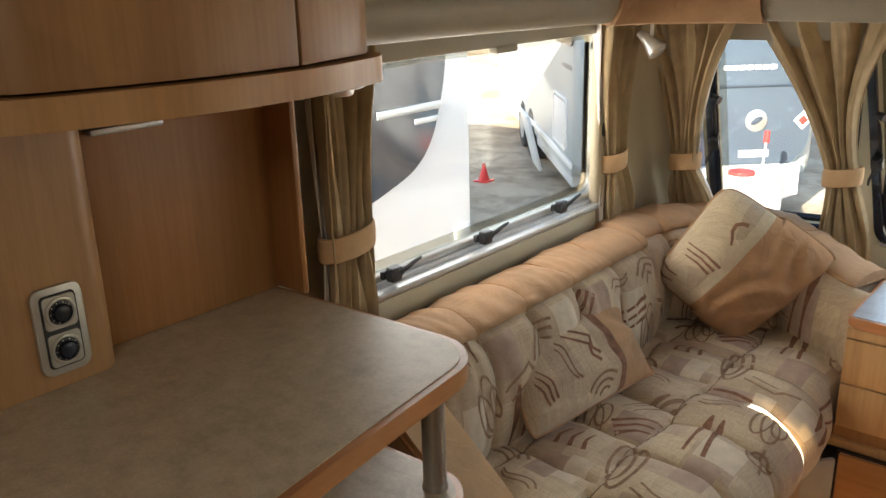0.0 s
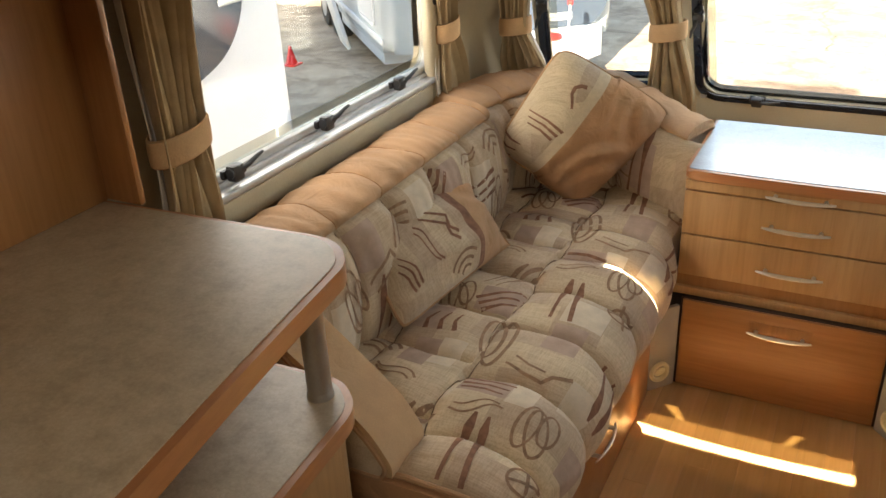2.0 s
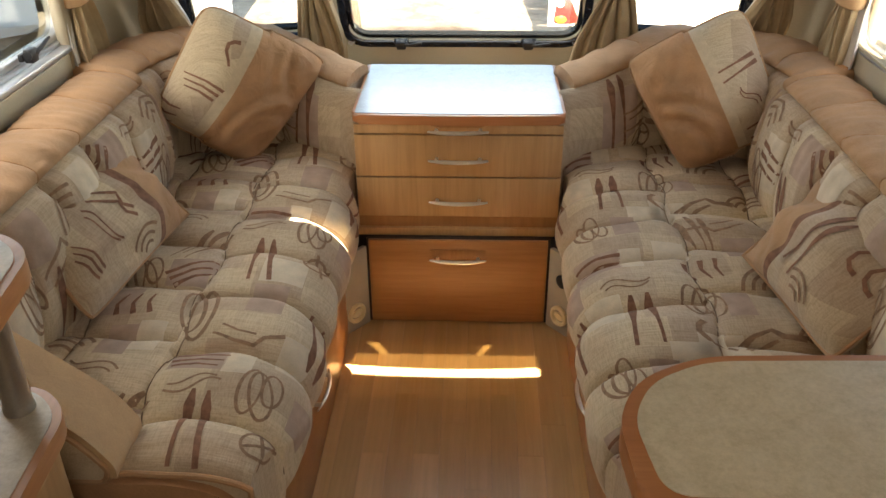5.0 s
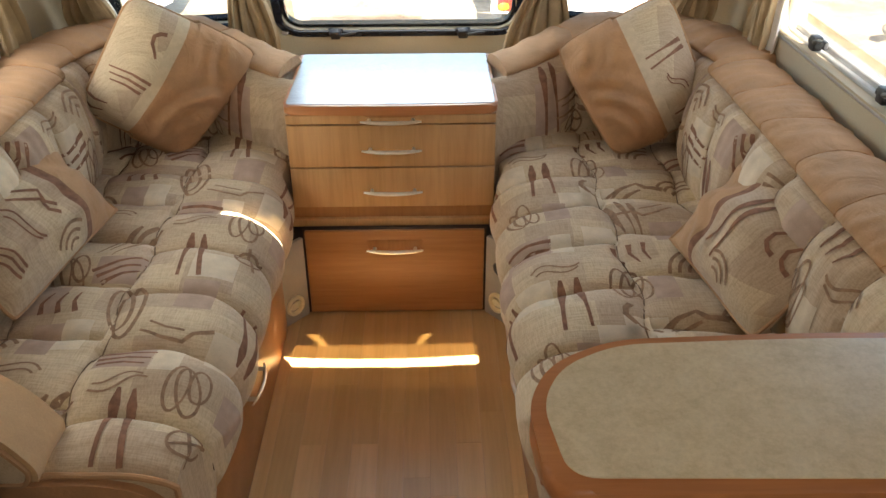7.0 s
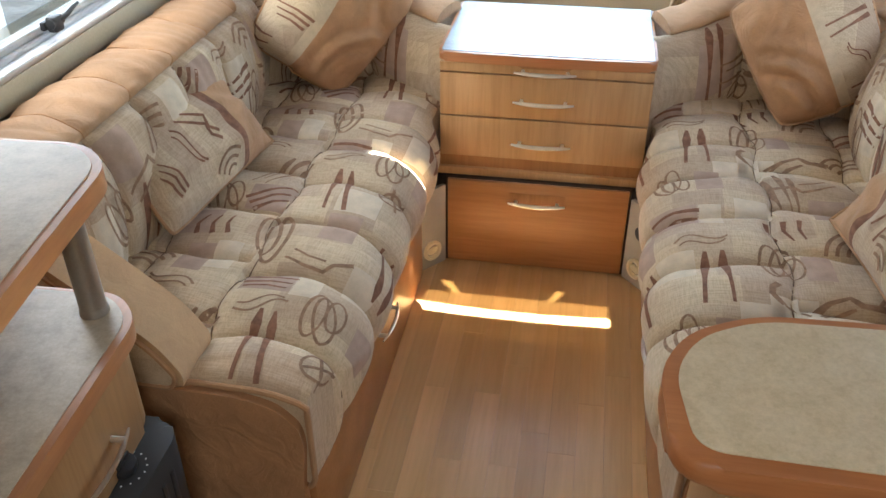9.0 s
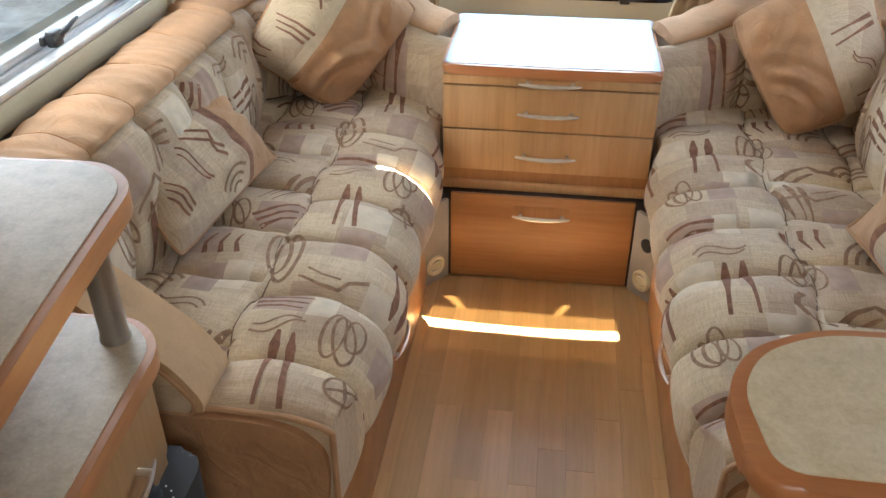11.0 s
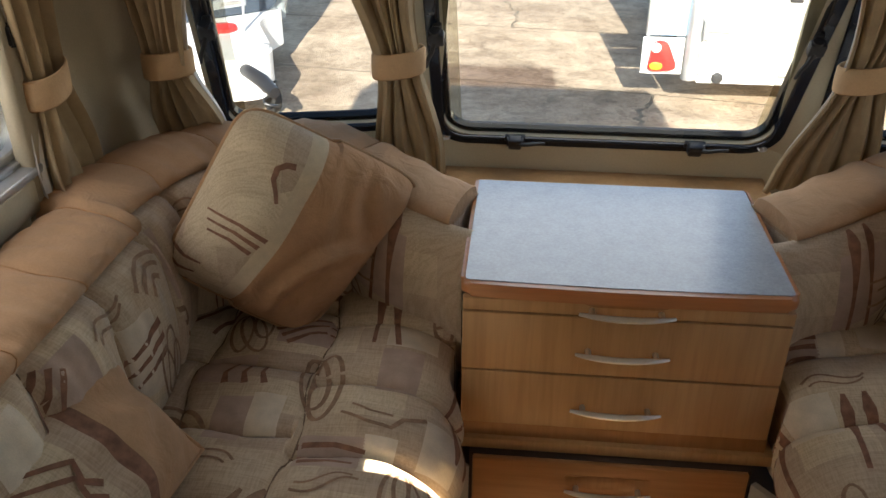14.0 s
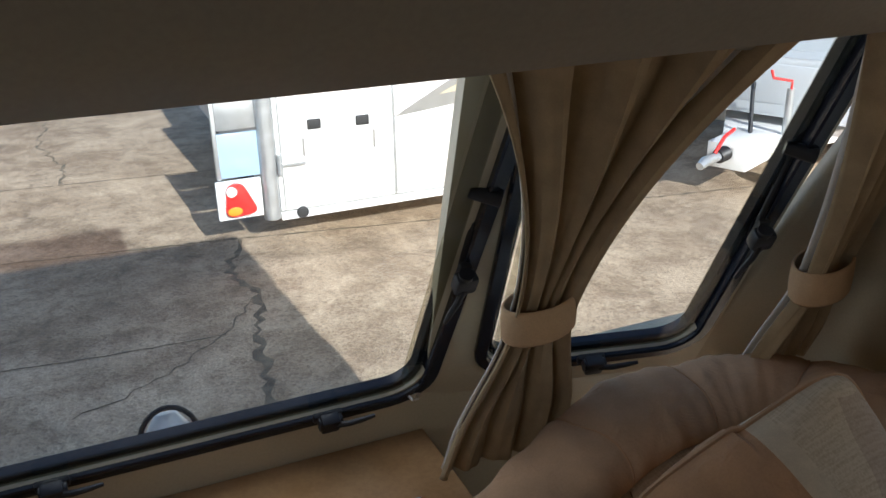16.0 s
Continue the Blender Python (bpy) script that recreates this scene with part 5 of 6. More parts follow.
part("carcass", prism(bmesh.new(), soften(outline, 0.004), 0.50, 0.693, 0.002), M_BEECH, sb_)
dm = plane_frame((-0.5455, -1.50, 0.6), Vector((-0.052, 1.0, 0)), (0, 0, 1))
dr = part("drawer_front", boxed(-0.17, 0.14, -0.088, 0.085, -0.004, 0.006, 0.003, 2, dm), M_BEECH, sb_)
bow_handle(dr, dm @ Vector((-0.01, 0.0, 0.006)), dm.to_3x3() @ Vector((1, 0, 0)), dm.to_3x3() @ Vector((0, 0, 1)), 0.17)
part("leg_panel", boxed(-1.06, -0.70, -3.0, -1.30, 0.0, 0.50, 0.002), M_CHERRY, sb_)

ht = thing("heater", (-0.56, -1.45, 0), "charcoal heater with a round control dial beside the bench end", "heater")
pts = [(-0.68, -1.62), (-0.545, -1.62, 0.02), (-0.495, -1.52, 0.05), (-0.495, -1.36, 0.03), (-0.52, -1.325, 0.03), (-0.68, -1.325)]
part("casing", prism(bmesh.new(), soften(pts, 0.004), 0.0, 0.525, 0.014, 3), M_HEAT, ht)
for i in range(5):
    part("grille_bar", boxed(-0.498, -0.492, -1.52 + 0.03 * i, -1.508 + 0.03 * i, 0.06, 0.48, 0.002), M_BLACK, ht)
k = disc(bmesh.new(), Matrix.Translation((-0.545, -1.44, 0.525)), 0.023, 0.0, 0.014, 24, 0.003)
kn = part("dial", k, M_BLACK, ht, "black round dial with a raised grip")
part("grip", boxed(-0.550, -0.540, -1.459, -1.421, 0.536, 0.548, 0.002), M_BLACK, kn)
for i in range(16):
    a = 2 * math.pi * i / 16
    part("dial_mark", disc(bmesh.new(), Matrix.Translation((-0.545 + 0.036 * math.cos(a), -1.44 + 0.036 * math.sin(a), 0.5252)), 0.0016, 0, 0.0006, 8), M_WHITEP, ht)

# wedge cushion closing the bench beside the sideboard
arm = thing("arm_cushion", (-0.75, -1.19, 0.5), "tan suede wedge arm cushion at the end of the bench", "cushion")
prof = [(-1.03, 0.48), (-0.62, 0.475, 0.03), (-0.556, 0.475, 0.025), (-0.545, 0.515, 0.03), (-0.585, 0.582, 0.06), (-0.69, 0.672, 0.1), (-0.86, 0.81, 0.1), (-1.03, 0.86)]
m_ = plane_frame((0, -1.155, 0), (1, 0, 0), (0, 0, 1))
part("body", prism(bmesh.new(), soften(prof, 0.01, 6), -0.062, 0.062, 0.024, 5, m_), M_SUEDE_PALE, arm)
prof2 = [(-1.01, 0.492), (-0.62, 0.488, 0.02), (-0.570, 0.488, 0.02), (-0.560, 0.515, 0.02), (-0.598, 0.572, 0.06), (-0.70, 0.658, 0.1), (-0.86, 0.792, 0.1), (-1.01, 0.84)]
part("end_panel", prism(bmesh.new(), soften(prof2, 0.01, 6), 0.0615, 0.0645, 0.001, 1, m_), M_FABRIC_FRONT, arm, "oatmeal woven end panel")
edge = soften(prof2, 0.01, 6)
part("piping", tube(bmesh.new(), [m_ @ Vector((x, y, 0.0645)) for x, y in edge], 0.005, 6), M_SUEDE, arm, "tan piping")

# wall cabinet over the worktop
wc = thing("wall_panel", (-1.05, -1.5, 0.987), "cherry-toned panelled alcove over the worktop", "panel")
# board and divider use the cherry tone darkened for the alcove's shade
part("back_board", boxed(-1.083, -1.062, -1.66, -1.262, 0.987, 1.44, 0.002), M_SHADED_CHERRY, wc)
part("divider", boxed(-1.083, -0.985, -1.262, -1.247, 0.987, 1.44, 0.004), M_SHADED_CHERRY, wc)
pts = [(-1.083, -1.648), (-1.01, -1.648, 0.02), (-0.985, -1.672, 0.03), (-0.985, -1.80), (-0.985, -2.3), (-1.083, -2.3)]
part("pillar", prism(bmesh.new(), soften(pts, 0.002, 6), 0.987, 1.44, 0.001), M_BEECH, wc)
part("light_strip", boxed(-1.06, -1.035, -1.62, -1.49, 1.352, 1.362, 0.002), M_ALU, wc, "slim metal lamp strip")
part("lamp_body", boxed(-1.06, -1.038, -1.64, -1.47, 1.363, 1.395, 0.004), M_BLACK, wc, "black lamp housing")
part("light_strip", boxed(-1.06, -1.037, -1.42, -1.35, 1.372, 1.384, 0.002), M_ALU, wc, "slim metal lamp strip")
so_ = thing("socket_plate", (-0.985, -1.742, 1.08), "silver plate with two black round sockets", "socket")
pm = plane_frame((-0.9845, -1.742, 1.082), (0, 1, 0), (0, 0, 1))
part("plate", prism(bmesh.new(), rrect(0.078, 0.140, 0.014), 0.0, 0.007, 0.003, 2, pm), M_SOCKET, so_)
part("inset", prism(bmesh.new(), rrect(0.056, 0.118, 0.008), 0.006, 0.0085, 0.001, 1, pm), M_HEAT, so_)
for dz in (-0.030, 0.030):
    f = part("socket_face", prism(bmesh.new(), rrect(0.050, 0.052, 0.006), 0.008, 0.011, 0.001, 1, pm @ Matrix.Translation((0, dz, 0))), M_SOCKET, so_)
    bm = bmesh.new()
    disc(bm, pm @ Matrix.Translation((0, dz, 0.0105)), 0.019, 0, 0.004, 24, 0.001)
    part("socket_well", bm, M_BLACK, f, "black round socket well")
    part("socket_ring", tube(bmesh.new(), [pm @ Vector((0.0215 * math.cos(k_ * math.pi / 12), dz + 0.0215 * math.sin(k_ * math.pi / 12), 0.0125)) for k_ in range(25)], 0.003, 6), M_SOCKET, f)
    part("socket_cap", disc(bmesh.new(), pm @ Matrix.Translation((0, dz, 0.0135)), 0.0145, 0, 0.009, 24, 0.007), M_RUBBER, f, "glossy black domed cap")
    for k_ in range(10):
        part("dial_mark", disc(bmesh.new(), pm @ Matrix.Translation((0.0165 * math.cos(k_ * 0.628), dz + 0.0165 * math.sin(k_ * 0.628), 0.0146)), 0.0009, 0, 0.0005, 6), M_WHITEP, f)

lk = thing("overhead_locker", (-0.88, -1.6, 1.43), "bow-fronted light wood overhead locker with a rounded bottom rail", "locker")
rail = [(-1.08, -1.286), (-0.720, -1.286, 0.03), (-0.668, -1.335, 0.05), (-0.632, -1.50, 0.2), (-0.635, -1.65, 0.2), (-0.672, -1.80, 0.1), (-0.70, -1.885, 0.06), (-0.80, -1.925, 0.05), (-1.08, -1.925)]
part("bottom_rail", prism(bmesh.new(), soften(rail, 0.004, 6), 1.428, 1.466, 0.010, 3), M_BEECH_X, lk, "rounded cherry bottom rail")
ins = [(-1.08, -1.30), (-0.735, -1.300, 0.02), (-0.690, -1.345, 0.04), (-0.652, -1.505), (-0.90, -1.505), (-1.08, -1.505)]
part("door", prism(bmesh.new(), soften(ins, 0.002, 6), 1.470, 1.93, 0.003), M_BEECH, lk)
ins = [(-0.90, -1.511), (-0.651, -1.511), (-0.653, -1.65, 0.2), (-0.69, -1.80, 0.1), (-0.718, -1.875, 0.05), (-0.80, -1.905, 0.03), (-1.08, -1.905), (-1.08, -1.511)]
part("door", prism(bmesh.new(), soften(ins, 0.002, 6), 1.470, 1.93, 0.003), M_BEECH, lk)
ins = [(-1.08, -1.93), (-0.86, -1.93), (-0.86, -3.0), (-1.08, -3.0)]
part("end_locker", prism(bmesh.new(), soften(ins, 0.004), 1.435, 1.93, 0.003), M_BEECH, lk)
sp = thing("spotlight", (-0.765, -1.335, 1.432), "small clear and chrome spotlight under the locker rail", "lamp", "spotlights")
part("ring", tube(bmesh.new(), [(-0.765 + 0.035 * math.cos(a / 12 * math.pi), -1.335 + 0.035 * math.sin(a / 12 * math.pi), 1.418) for a in range(25)], 0.006, 8), M_CHROME, sp)
part("body", disc(bmesh.new(), Matrix.Translation((-0.765, -1.335, 1.40)), 0.022, 0, 0.031, 20, 0.006), M_CHROME, sp)
# the front spotlight on its bracket
sp = thing("spotlight", (-0.9, 0.0, 1.40), "chrome swivel spotlight hanging under the corner pelmet", "lamp", "spotlights")
part("bracket", tube(bmesh.new(), [(-0.905, 0.0, 1.462), (-0.905, 0.0, 1.39)], 0.006, 8), M_CHROME, sp)
part("shade", tube(bmesh.new(), [(-0.945, 0.0, 1.40), (-0.915, 0.0, 1.38), (-0.885, 0.0, 1.35)], [0.010, 0.018, 0.030], 18), M_CHROME, sp)
part("lamp_front", tube(bmesh.new(), [(-0.887, 0.0, 1.352), (-0.881, 0.0, 1.346)], [0.031, 0.022], 18), M_ALU, sp)

# ---- folding table flap in the foreground ----
tb = thing("table_flap", (0.7, -1.6, 0.82), "cream laminate table flap with a rounded reddish wood edge", "table")
o_ = [(0.232, -1.615, 0.05), (0.222, -1.47, 0.10), (0.258, -1.395, 0.06), (0.345, -1.345, 0.12), (0.60, -1.335, 0.1), (1.08, -1.345), (1.08, -1.635), (0.60, -1.62)]
part("edge", prism(bmesh.new(), soften(o_, 0.01, 7), 0.832, 0.868, 0.012, 3), M_EDGE_X, tb, "rounded reddish wooden edge")
i_ = [(0.256, -1.592, 0.035), (0.240, -1.47, 0.10), (0.273, -1.402, 0.06), (0.350, -1.358, 0.12), (0.60, -1.349, 0.1), (1.078, -1.36), (1.078, -1.612), (0.60, -1.600)]
part("top", prism(bmesh.new(), soften(i_, 0.008, 7), 0.85, 0.8697), M_TABLE, tb, "cream mottled laminate top")
part("bracket", boxed(0.30, 0.33, -1.60, -1.40, 0.0, 0.832, 0.004), M_BEECH, tb)
part("support", boxed(0.62, 1.08, -1.61, -1.38, 0.0, 0.832, 0.004), M_BEECH, tb)

# ---- scatter cushions ----


def scatter(label, c00, c10, c11, c01, thick, cut, stripe, prints, fab, seed):
    """A stuffed cushion between four corners: u from edge 0 to edge 1 (cut divides fabric from suede), v along it."""
    c00, c10, c11, c01 = (Vector(c) for c in (c00, c10, c11, c01))
    cen = (c00 + c10 + c11 + c01) / 4
    nrm = (c10 - c00 + c11 - c01).cross(c01 - c00 + c11 - c10).normalized()
    eye = Vector((0, -1.6, 1.5))
    if nrm.dot(eye - cen) < 0:
        nrm = -nrm
    root = thing("scatter_cushion", cen - Vector((0, 0, 0.12)), label, "cushion", "scatter cushions")
    rnd = random.Random(seed)
    ph = [rnd.uniform(0, 6) for _ in range(6)]

    def at(u, v, sgn):
        x, y = 2 * u - 1, 2 * v - 1
        pinch = 0.035 if stripe else 0.01 if x < 0 else -0.03
        uu = 0.5 + 0.5 * x * (1 - pinch * (1 - y * y) * x * x)
        vv = 0.5 + 0.5 * y * (1 - pinch * (1 - x * x) * y * y)
        p = (c00 * (1 - uu) + c10 * uu) * (1 - vv) + (c01 * (1 - uu) + c11 * uu) * vv
        cr = 1 - ((0.05 if stripe else 0.10) if x < 0 else 0.0 if stripe else 0.06) * (x * y) ** 6
        p = cen + (p - cen) * cr
        h = ((1 - x * x) ** 0.55) * ((1 - y * y) ** 0.55)
        fold = 0.010 * math.sin(7 * u + 4 * v + ph[0]) * math.sin(9 * v - 3 * u + ph[1]) + 0.008 * math.sin(21 * v + 6 * u + ph[2]) * (abs(x) ** 2 + abs(y) ** 2) * 0.6
        fold += 0.022 * math.sin(14 * (0.6 * u + v) + ph[3]) * max(0.0, u - 0.45)
        dc = math.hypot(1 - u, 0.8 * v)
        tuck = math.sin(36 * dc + 2.2 * math.sin(5 * v + ph[5])) * math.exp(-((dc - 0.32) / 0.20) ** 2)
        d2 = math.hypot(1 - u, 0.8 * (1 - v))
        tuck += 0.6 * math.sin(40 * d2 + 2 * math.sin(4 * u + ph[3])) * math.exp(-((d2 - 0.28) / 0.16) ** 2)
        fold += (0.12 if stripe else 0.24) * thick * tuck * h
        return p + nrm * sgn * (1.36 * thick * h * (1 + 0.15 * math.sin(5 * u + ph[4])) + fold * (h ** 0.5 if h > 0 else 0) + 0.0005)
    bands = [(0.0, cut - 0.09, fab), (cut - 0.09, cut, M_HEM), (cut, 1.0, M_SUEDE_DEEP)] if not stripe else [(0.0, cut, fab), (cut, cut + 0.055, M_PRINT), (cut + 0.055, 1.0, M_SUEDE)]
    for u0, u1, mat in bands:
        nm = "suede_panel" if mat in (M_SUEDE, M_SUEDE_DEEP) else "woven_panel" if mat is fab else "plain_band" if mat is M_HEM else "dark_band"
        bm = bmesh.new()
        k = max(3, int(70 * (u1 - u0)))
        for sgn in (1, -1):
            sheet(bm, lambda u, v: at(u0 + (u1 - u0) * u, v, sgn), k, 64)
        part(nm, bm, mat, root)
    bm = bmesh.new()
    rim = [(i / 24, 0) for i in range(24)] + [(1, i / 24) for i in range(24)] + [(1 - i / 24, 1) for i in range(24)] + [(0, 1 - i / 24) for i in range(25)]
    tube(bm, [at(u, v, 1) for u, v in rim], 0.0042, 6, False)
    part("piping", bm, M_SUEDE, root, "tan piping")
    lu, lv = (c10 - c00).length, (c01 - c00).length
    flip = 1 if (c10 - c00).cross(c01 - c00).dot(nrm) > 0 else -1
    for kind, u, v, turn, *sz in prints:
        bm = bmesh.new()
        LIFT[0] = 0.0022 * flip
        motif(bm, lambda a, b: at(min(1, max(0, a / lu)), min(1, max(0, b / lv)), 1), kind, u * lu, v * lv, turn, sz[0] if sz else 0.95)
        part("printed_motif", bm, M_PRINT if kind != "arcs" else M_PRINT_SOFT, root)
    return root


scatter("large square cushion of tan suede and oatmeal print propped up", (-0.875, 0.015, 0.675), (-0.625, 0.08, 0.490), (-0.405, 0.28, 0.75), (-0.718, 0.15, 0.965), 0.085, 0.44, False,
        (("bars", 0.21, 0.37, 0, 0.8), ("hook", 0.27, 0.70, 0, 0.72), ("claws", 0.07, 0.10, 90, 0.8)), M_FABRIC_FRONT, 4)
scatter("oblong oatmeal cushion with a dark band and tan suede end", (-0.757, -0.800, 0.520), (-0.700, -0.300, 0.520), (-0.872, -0.272, 0.70), (-0.880, -0.785, 0.728), 0.055, 0.63, True,
        (("zigzag", 0.46, 0.66, -35, 0.85), ("wave", 0.33, 0.55, -65, 0.8), ("bars", 0.12, 0.40, -60, 0.75), ("arcs", 0.52, 0.16, 60, 0.8)), M_FABRIC_BACK, 7)
scatter("large square cushion of tan suede and oatmeal print propped up", (0.93, 0.05, 0.63), (0.655, 0.03, 0.505), (0.485, 0.21, 0.775), (0.785, 0.16, 0.955), 0.09, 0.46, False,
        (("torch", 0.19, 0.60, 86, 0.62), ("torch", 0.15, 0.13, 84, 0.6), ("wave", 0.20, 0.36, 60, 0.5)), M_FABRIC_FRONT, 11)
scatter("oblong oatmeal cushion with a dark band and tan suede end", (0.745, -0.90, 0.525), (0.685, -0.49, 0.525), (0.885, -0.44, 0.74), (0.895, -0.90, 0.715), 0.06, 0.62, True,
        (("torch", 0.47, 0.55, 20, 0.8), ("hook", 0.22, 0.72, 170, 0.7), ("hook", 0.12, 0.70, 170, 0.7), ("arcs", 0.36, 0.2, 70, 0.7)), M_FABRIC_BACK, 15)

# ---- the yard ----


def nosed_body(name, x0, x1, y0, y1, z0, z1, r, mat, parent, m=None):
    """A moulded body with rounded vertical corners and roof edge."""
    pts = soften([(x0, y0), (x1, y0), (x1, y1), (x0, y1)], r, 8)
    return part(name, prism(bmesh.new(), pts, z0, z1, 0.12, 4, m), mat, parent)


def wheel(parent, c, axis, r=0.31, w=0.19):
    m = plane_frame(c, Vector((-axis[1], axis[0], 0)), (0, 0, 1))
    wh = part("wheel", disc(bmesh.new(), m, r, -w / 2, w / 2, 32, 0.03), M_TYRE, parent, "black tyre")
    part("rim", disc(bmesh.new(), m, r * 0.62, -w / 2 - 0.004, w / 2 + 0.004, 24, 0.01), M_GALV, wh, "silver wheel rim")


# white box trailer with a tail lamp
tr_ = thing("box_trailer", (2.0, 6.4, GROUND), "white panelled box trailer with galvanised posts and red tail lamp", "trailer")
TY = 4.75
part("body", boxed(1.03, 3.02, TY + 0.01, 8.2, -0.36, 1.35, 0.02), M_GEL, tr_)
part("corner_post", prism(bmesh.new(), soften([(0.925, TY - 0.02), (1.03, TY - 0.02), (1.03, TY + 0.10), (0.925, TY + 0.10)], 0.04), -0.40, 1.37, 0.01), M_GALV, tr_)
part("corner_post", prism(bmesh.new(), soften([(3.02, TY - 0.02), (3.12, TY - 0.02), (3.12, TY + 0.10), (3.02, TY + 0.10)], 0.04), -0.40, 1.37, 0.01), M_GALV, tr_)
part("bottom_rail", boxed(1.03, 3.02, TY - 0.004, TY + 0.05, -0.415, -0.365, 0.006), M_GEL, tr_)
for x in (1.835, 2.68):
    part("panel_seam", boxed(x, x + 0.018, TY + 0.001, TY + 0.012, -0.35, 1.3, 0.002), M_GALV, tr_)
part("door_seam", boxed(1.06, 1.068, TY + 0.002, TY + 0.012, -0.35, 1.3, 0.001), M_GALV, tr_)
for x, z in ((1.295, 0.205), (1.623, 0.195)):
    part("vent", boxed(x - 0.045, x + 0.045, TY - 0.002, TY + 0.014, z - 0.032, z + 0.032, 0.004), M_HEAT, tr_)
for x in (1.215, 1.70):
    part("warning_strip", boxed(x - 0.007, x + 0.007, TY + 0.003, TY + 0.012, 0.0, 0.12, 0.001), M_DECAL, tr_)
h = part("hinge", boxed(1.04, 1.22, TY - 0.012, TY + 0.012, -0.055, -0.022, 0.006), M_GALV, tr_, "silver strap hinge")
part("hinge_pin", tube(bmesh.new(), [(1.045, TY - 0.012, -0.10), (1.045, TY - 0.012, 0.03)], 0.018, 10), M_GALV, h)
part("marker", disc(bmesh.new(), plane_frame((1.17, TY - 0.006, -0.372), (1, 0, 0), (0, 0, 1)), 0.04, 0, 0.02, 20, 0.006), M_HEAT, tr_)
bm = prism(bmesh.new(), [(1.85, 0.19), (3.0, 0.78), (3.0, 0.30)], -0.002, 0.004, 0, 2, plane_frame((0, TY + 0.008, 0), (1, 0, 0), (0, 0, 1)))
part("stripe", bm, M_DECAL, tr_, "grey wedge-shaped stripe")
bm = prism(bmesh.new(), [(2.18, 0.31), (3.0, 0.66), (3.0, 0.38)], -0.002, 0.0075, 0, 2, plane_frame((0, TY + 0.008, 0), (1, 0, 0), (0, 0, 1)))
part("stripe_infill", bm, M_SILL, tr_)
part("side_panel", boxed(0.655, 0.925, TY + 0.03, TY + 0.06, -0.09, 0.20, 0.006), M_BLUEP, tr_, "pale blue side panel")
part("side_panel", boxed(0.675, 0.925, TY + 0.03, TY + 0.06, 0.22, 0.46, 0.006), M_GALV, tr_)
part("side_post", boxed(0.645, 0.672, TY + 0.01, TY + 0.05, -0.09, 0.47, 0.004), M_GALV, tr_)
lb = part("lamp_board", boxed(0.625, 0.915, TY - 0.01, TY + 0.02, -0.355, -0.095, 0.008), M_GEL, tr_)
lens = soften([(0.665, -0.325, 0.05), (0.885, -0.315, 0.06), (0.79, -0.105, 0.06), (0.69, -0.115, 0.05)], 0.03)
part("tail_lamp", prism(bmesh.new(), lens, 0.0, 0.045, 0.012, 3, plane_frame((0, TY - 0.01, 0), (1, 0, 0), (0, 0, 1))), M_RED, lb, "red triangular tail lamp")
part("indicator", disc(bmesh.new(), plane_frame((0.725, TY - 0.05, -0.285), (1, 0, 0), (0, 0, 1)) @ Matrix.Diagonal((1.3, 0.8, 1, 1)), 0.036, 0, 0.012, 20, 0.003), M_AMBER, lb, "amber indicator lens")
part("reversing_lamp", disc(bmesh.new(), plane_frame((0.715, TY - 0.05, -0.155), (1, 0, 0), (0, 0, 1)), 0.034, 0, 0.010, 20, 0.003), M_GEL, lb)
for x in (1.15, 2.9):
    wheel(tr_, (x, 6.6, GROUND + 0.28), (1, 0), 0.28)
for x in (1.3, 2.7):
    part("leg", boxed(x, x + 0.05, 7.9, 7.95, GROUND, -0.36, 0.004), M_GALV, tr_)


def touring(name, label, m, w, l_, h, mat, nose=0.35):
    """A touring caravan: its front looks along -y of m, with a drawbar ahead of it."""
    root = thing(name, m.translation, label, "caravan", "parked caravans")
    pts = soften([(-w / 2, 0.10, 0.2), (-w / 2 + nose, 0.0, 0.3), (w / 2 - nose, 0.0, 0.3), (w / 2, 0.10, 0.2), (w / 2, l_, 0.15), (-w / 2, l_, 0.15)], 0.1, 7)
    part("body", prism(bmesh.new(), pts, 0.36, h, 0.14, 4, m), mat, root)
    part("skirt", boxed(-w / 2 + 0.03, w / 2 - 0.03, 0.3, l_ - 0.1, 0.22, 0.37, 0.02, 2, m), M_GELGREY, root)
    return root


# caravan across the drawbar: its smoked front faces the angled window, its long side the side window
m3 = Matrix.Translation((-2.95, 5.05, GROUND)) @ pose(0, 0, 0, 0, 0, 43)
c3 = touring("caravan", "pale grey touring caravan with smoked front panel and white drawbar fairing", m3, 2.25, 6.4, 2.5, M_PALEGREY, 0.25)
pn = part("front_panel", prism(bmesh.new(), soften([(-0.98, 1.0, 0.25), (-0.45, 0.55, 0.35), (0.05, 0.46, 0.3), (0.85, 0.46, 0.25), (1.0, 0.62, 0.12), (1.0, 1.95, 0.15), (-0.98, 1.95, 0.15)], 0.1, 8), 0.0, 0.03, 0.008, 2, m3 @ plane_frame((0, -0.002, 0), (1, 0, 0), (0, 0, 1))), M_SMOKED, c3, "smoked dark front panel")
fp = m3 @ plane_frame((0, -0.034, 0), (1, 0, 0), (0, 0, 1))
part("panel_crease", boxed(-0.9, 0.9, 1.17, 1.19, -0.002, 0.012, 0.005, 2, fp), M_CARGLASS, pn)
for i in range(7):
    part("badge_bar", boxed(0.17 + 0.070 * i, 0.225 + 0.070 * i, 1.325, 1.365, 0, 0.006, 0.001, 1, fp), M_GEL, pn)
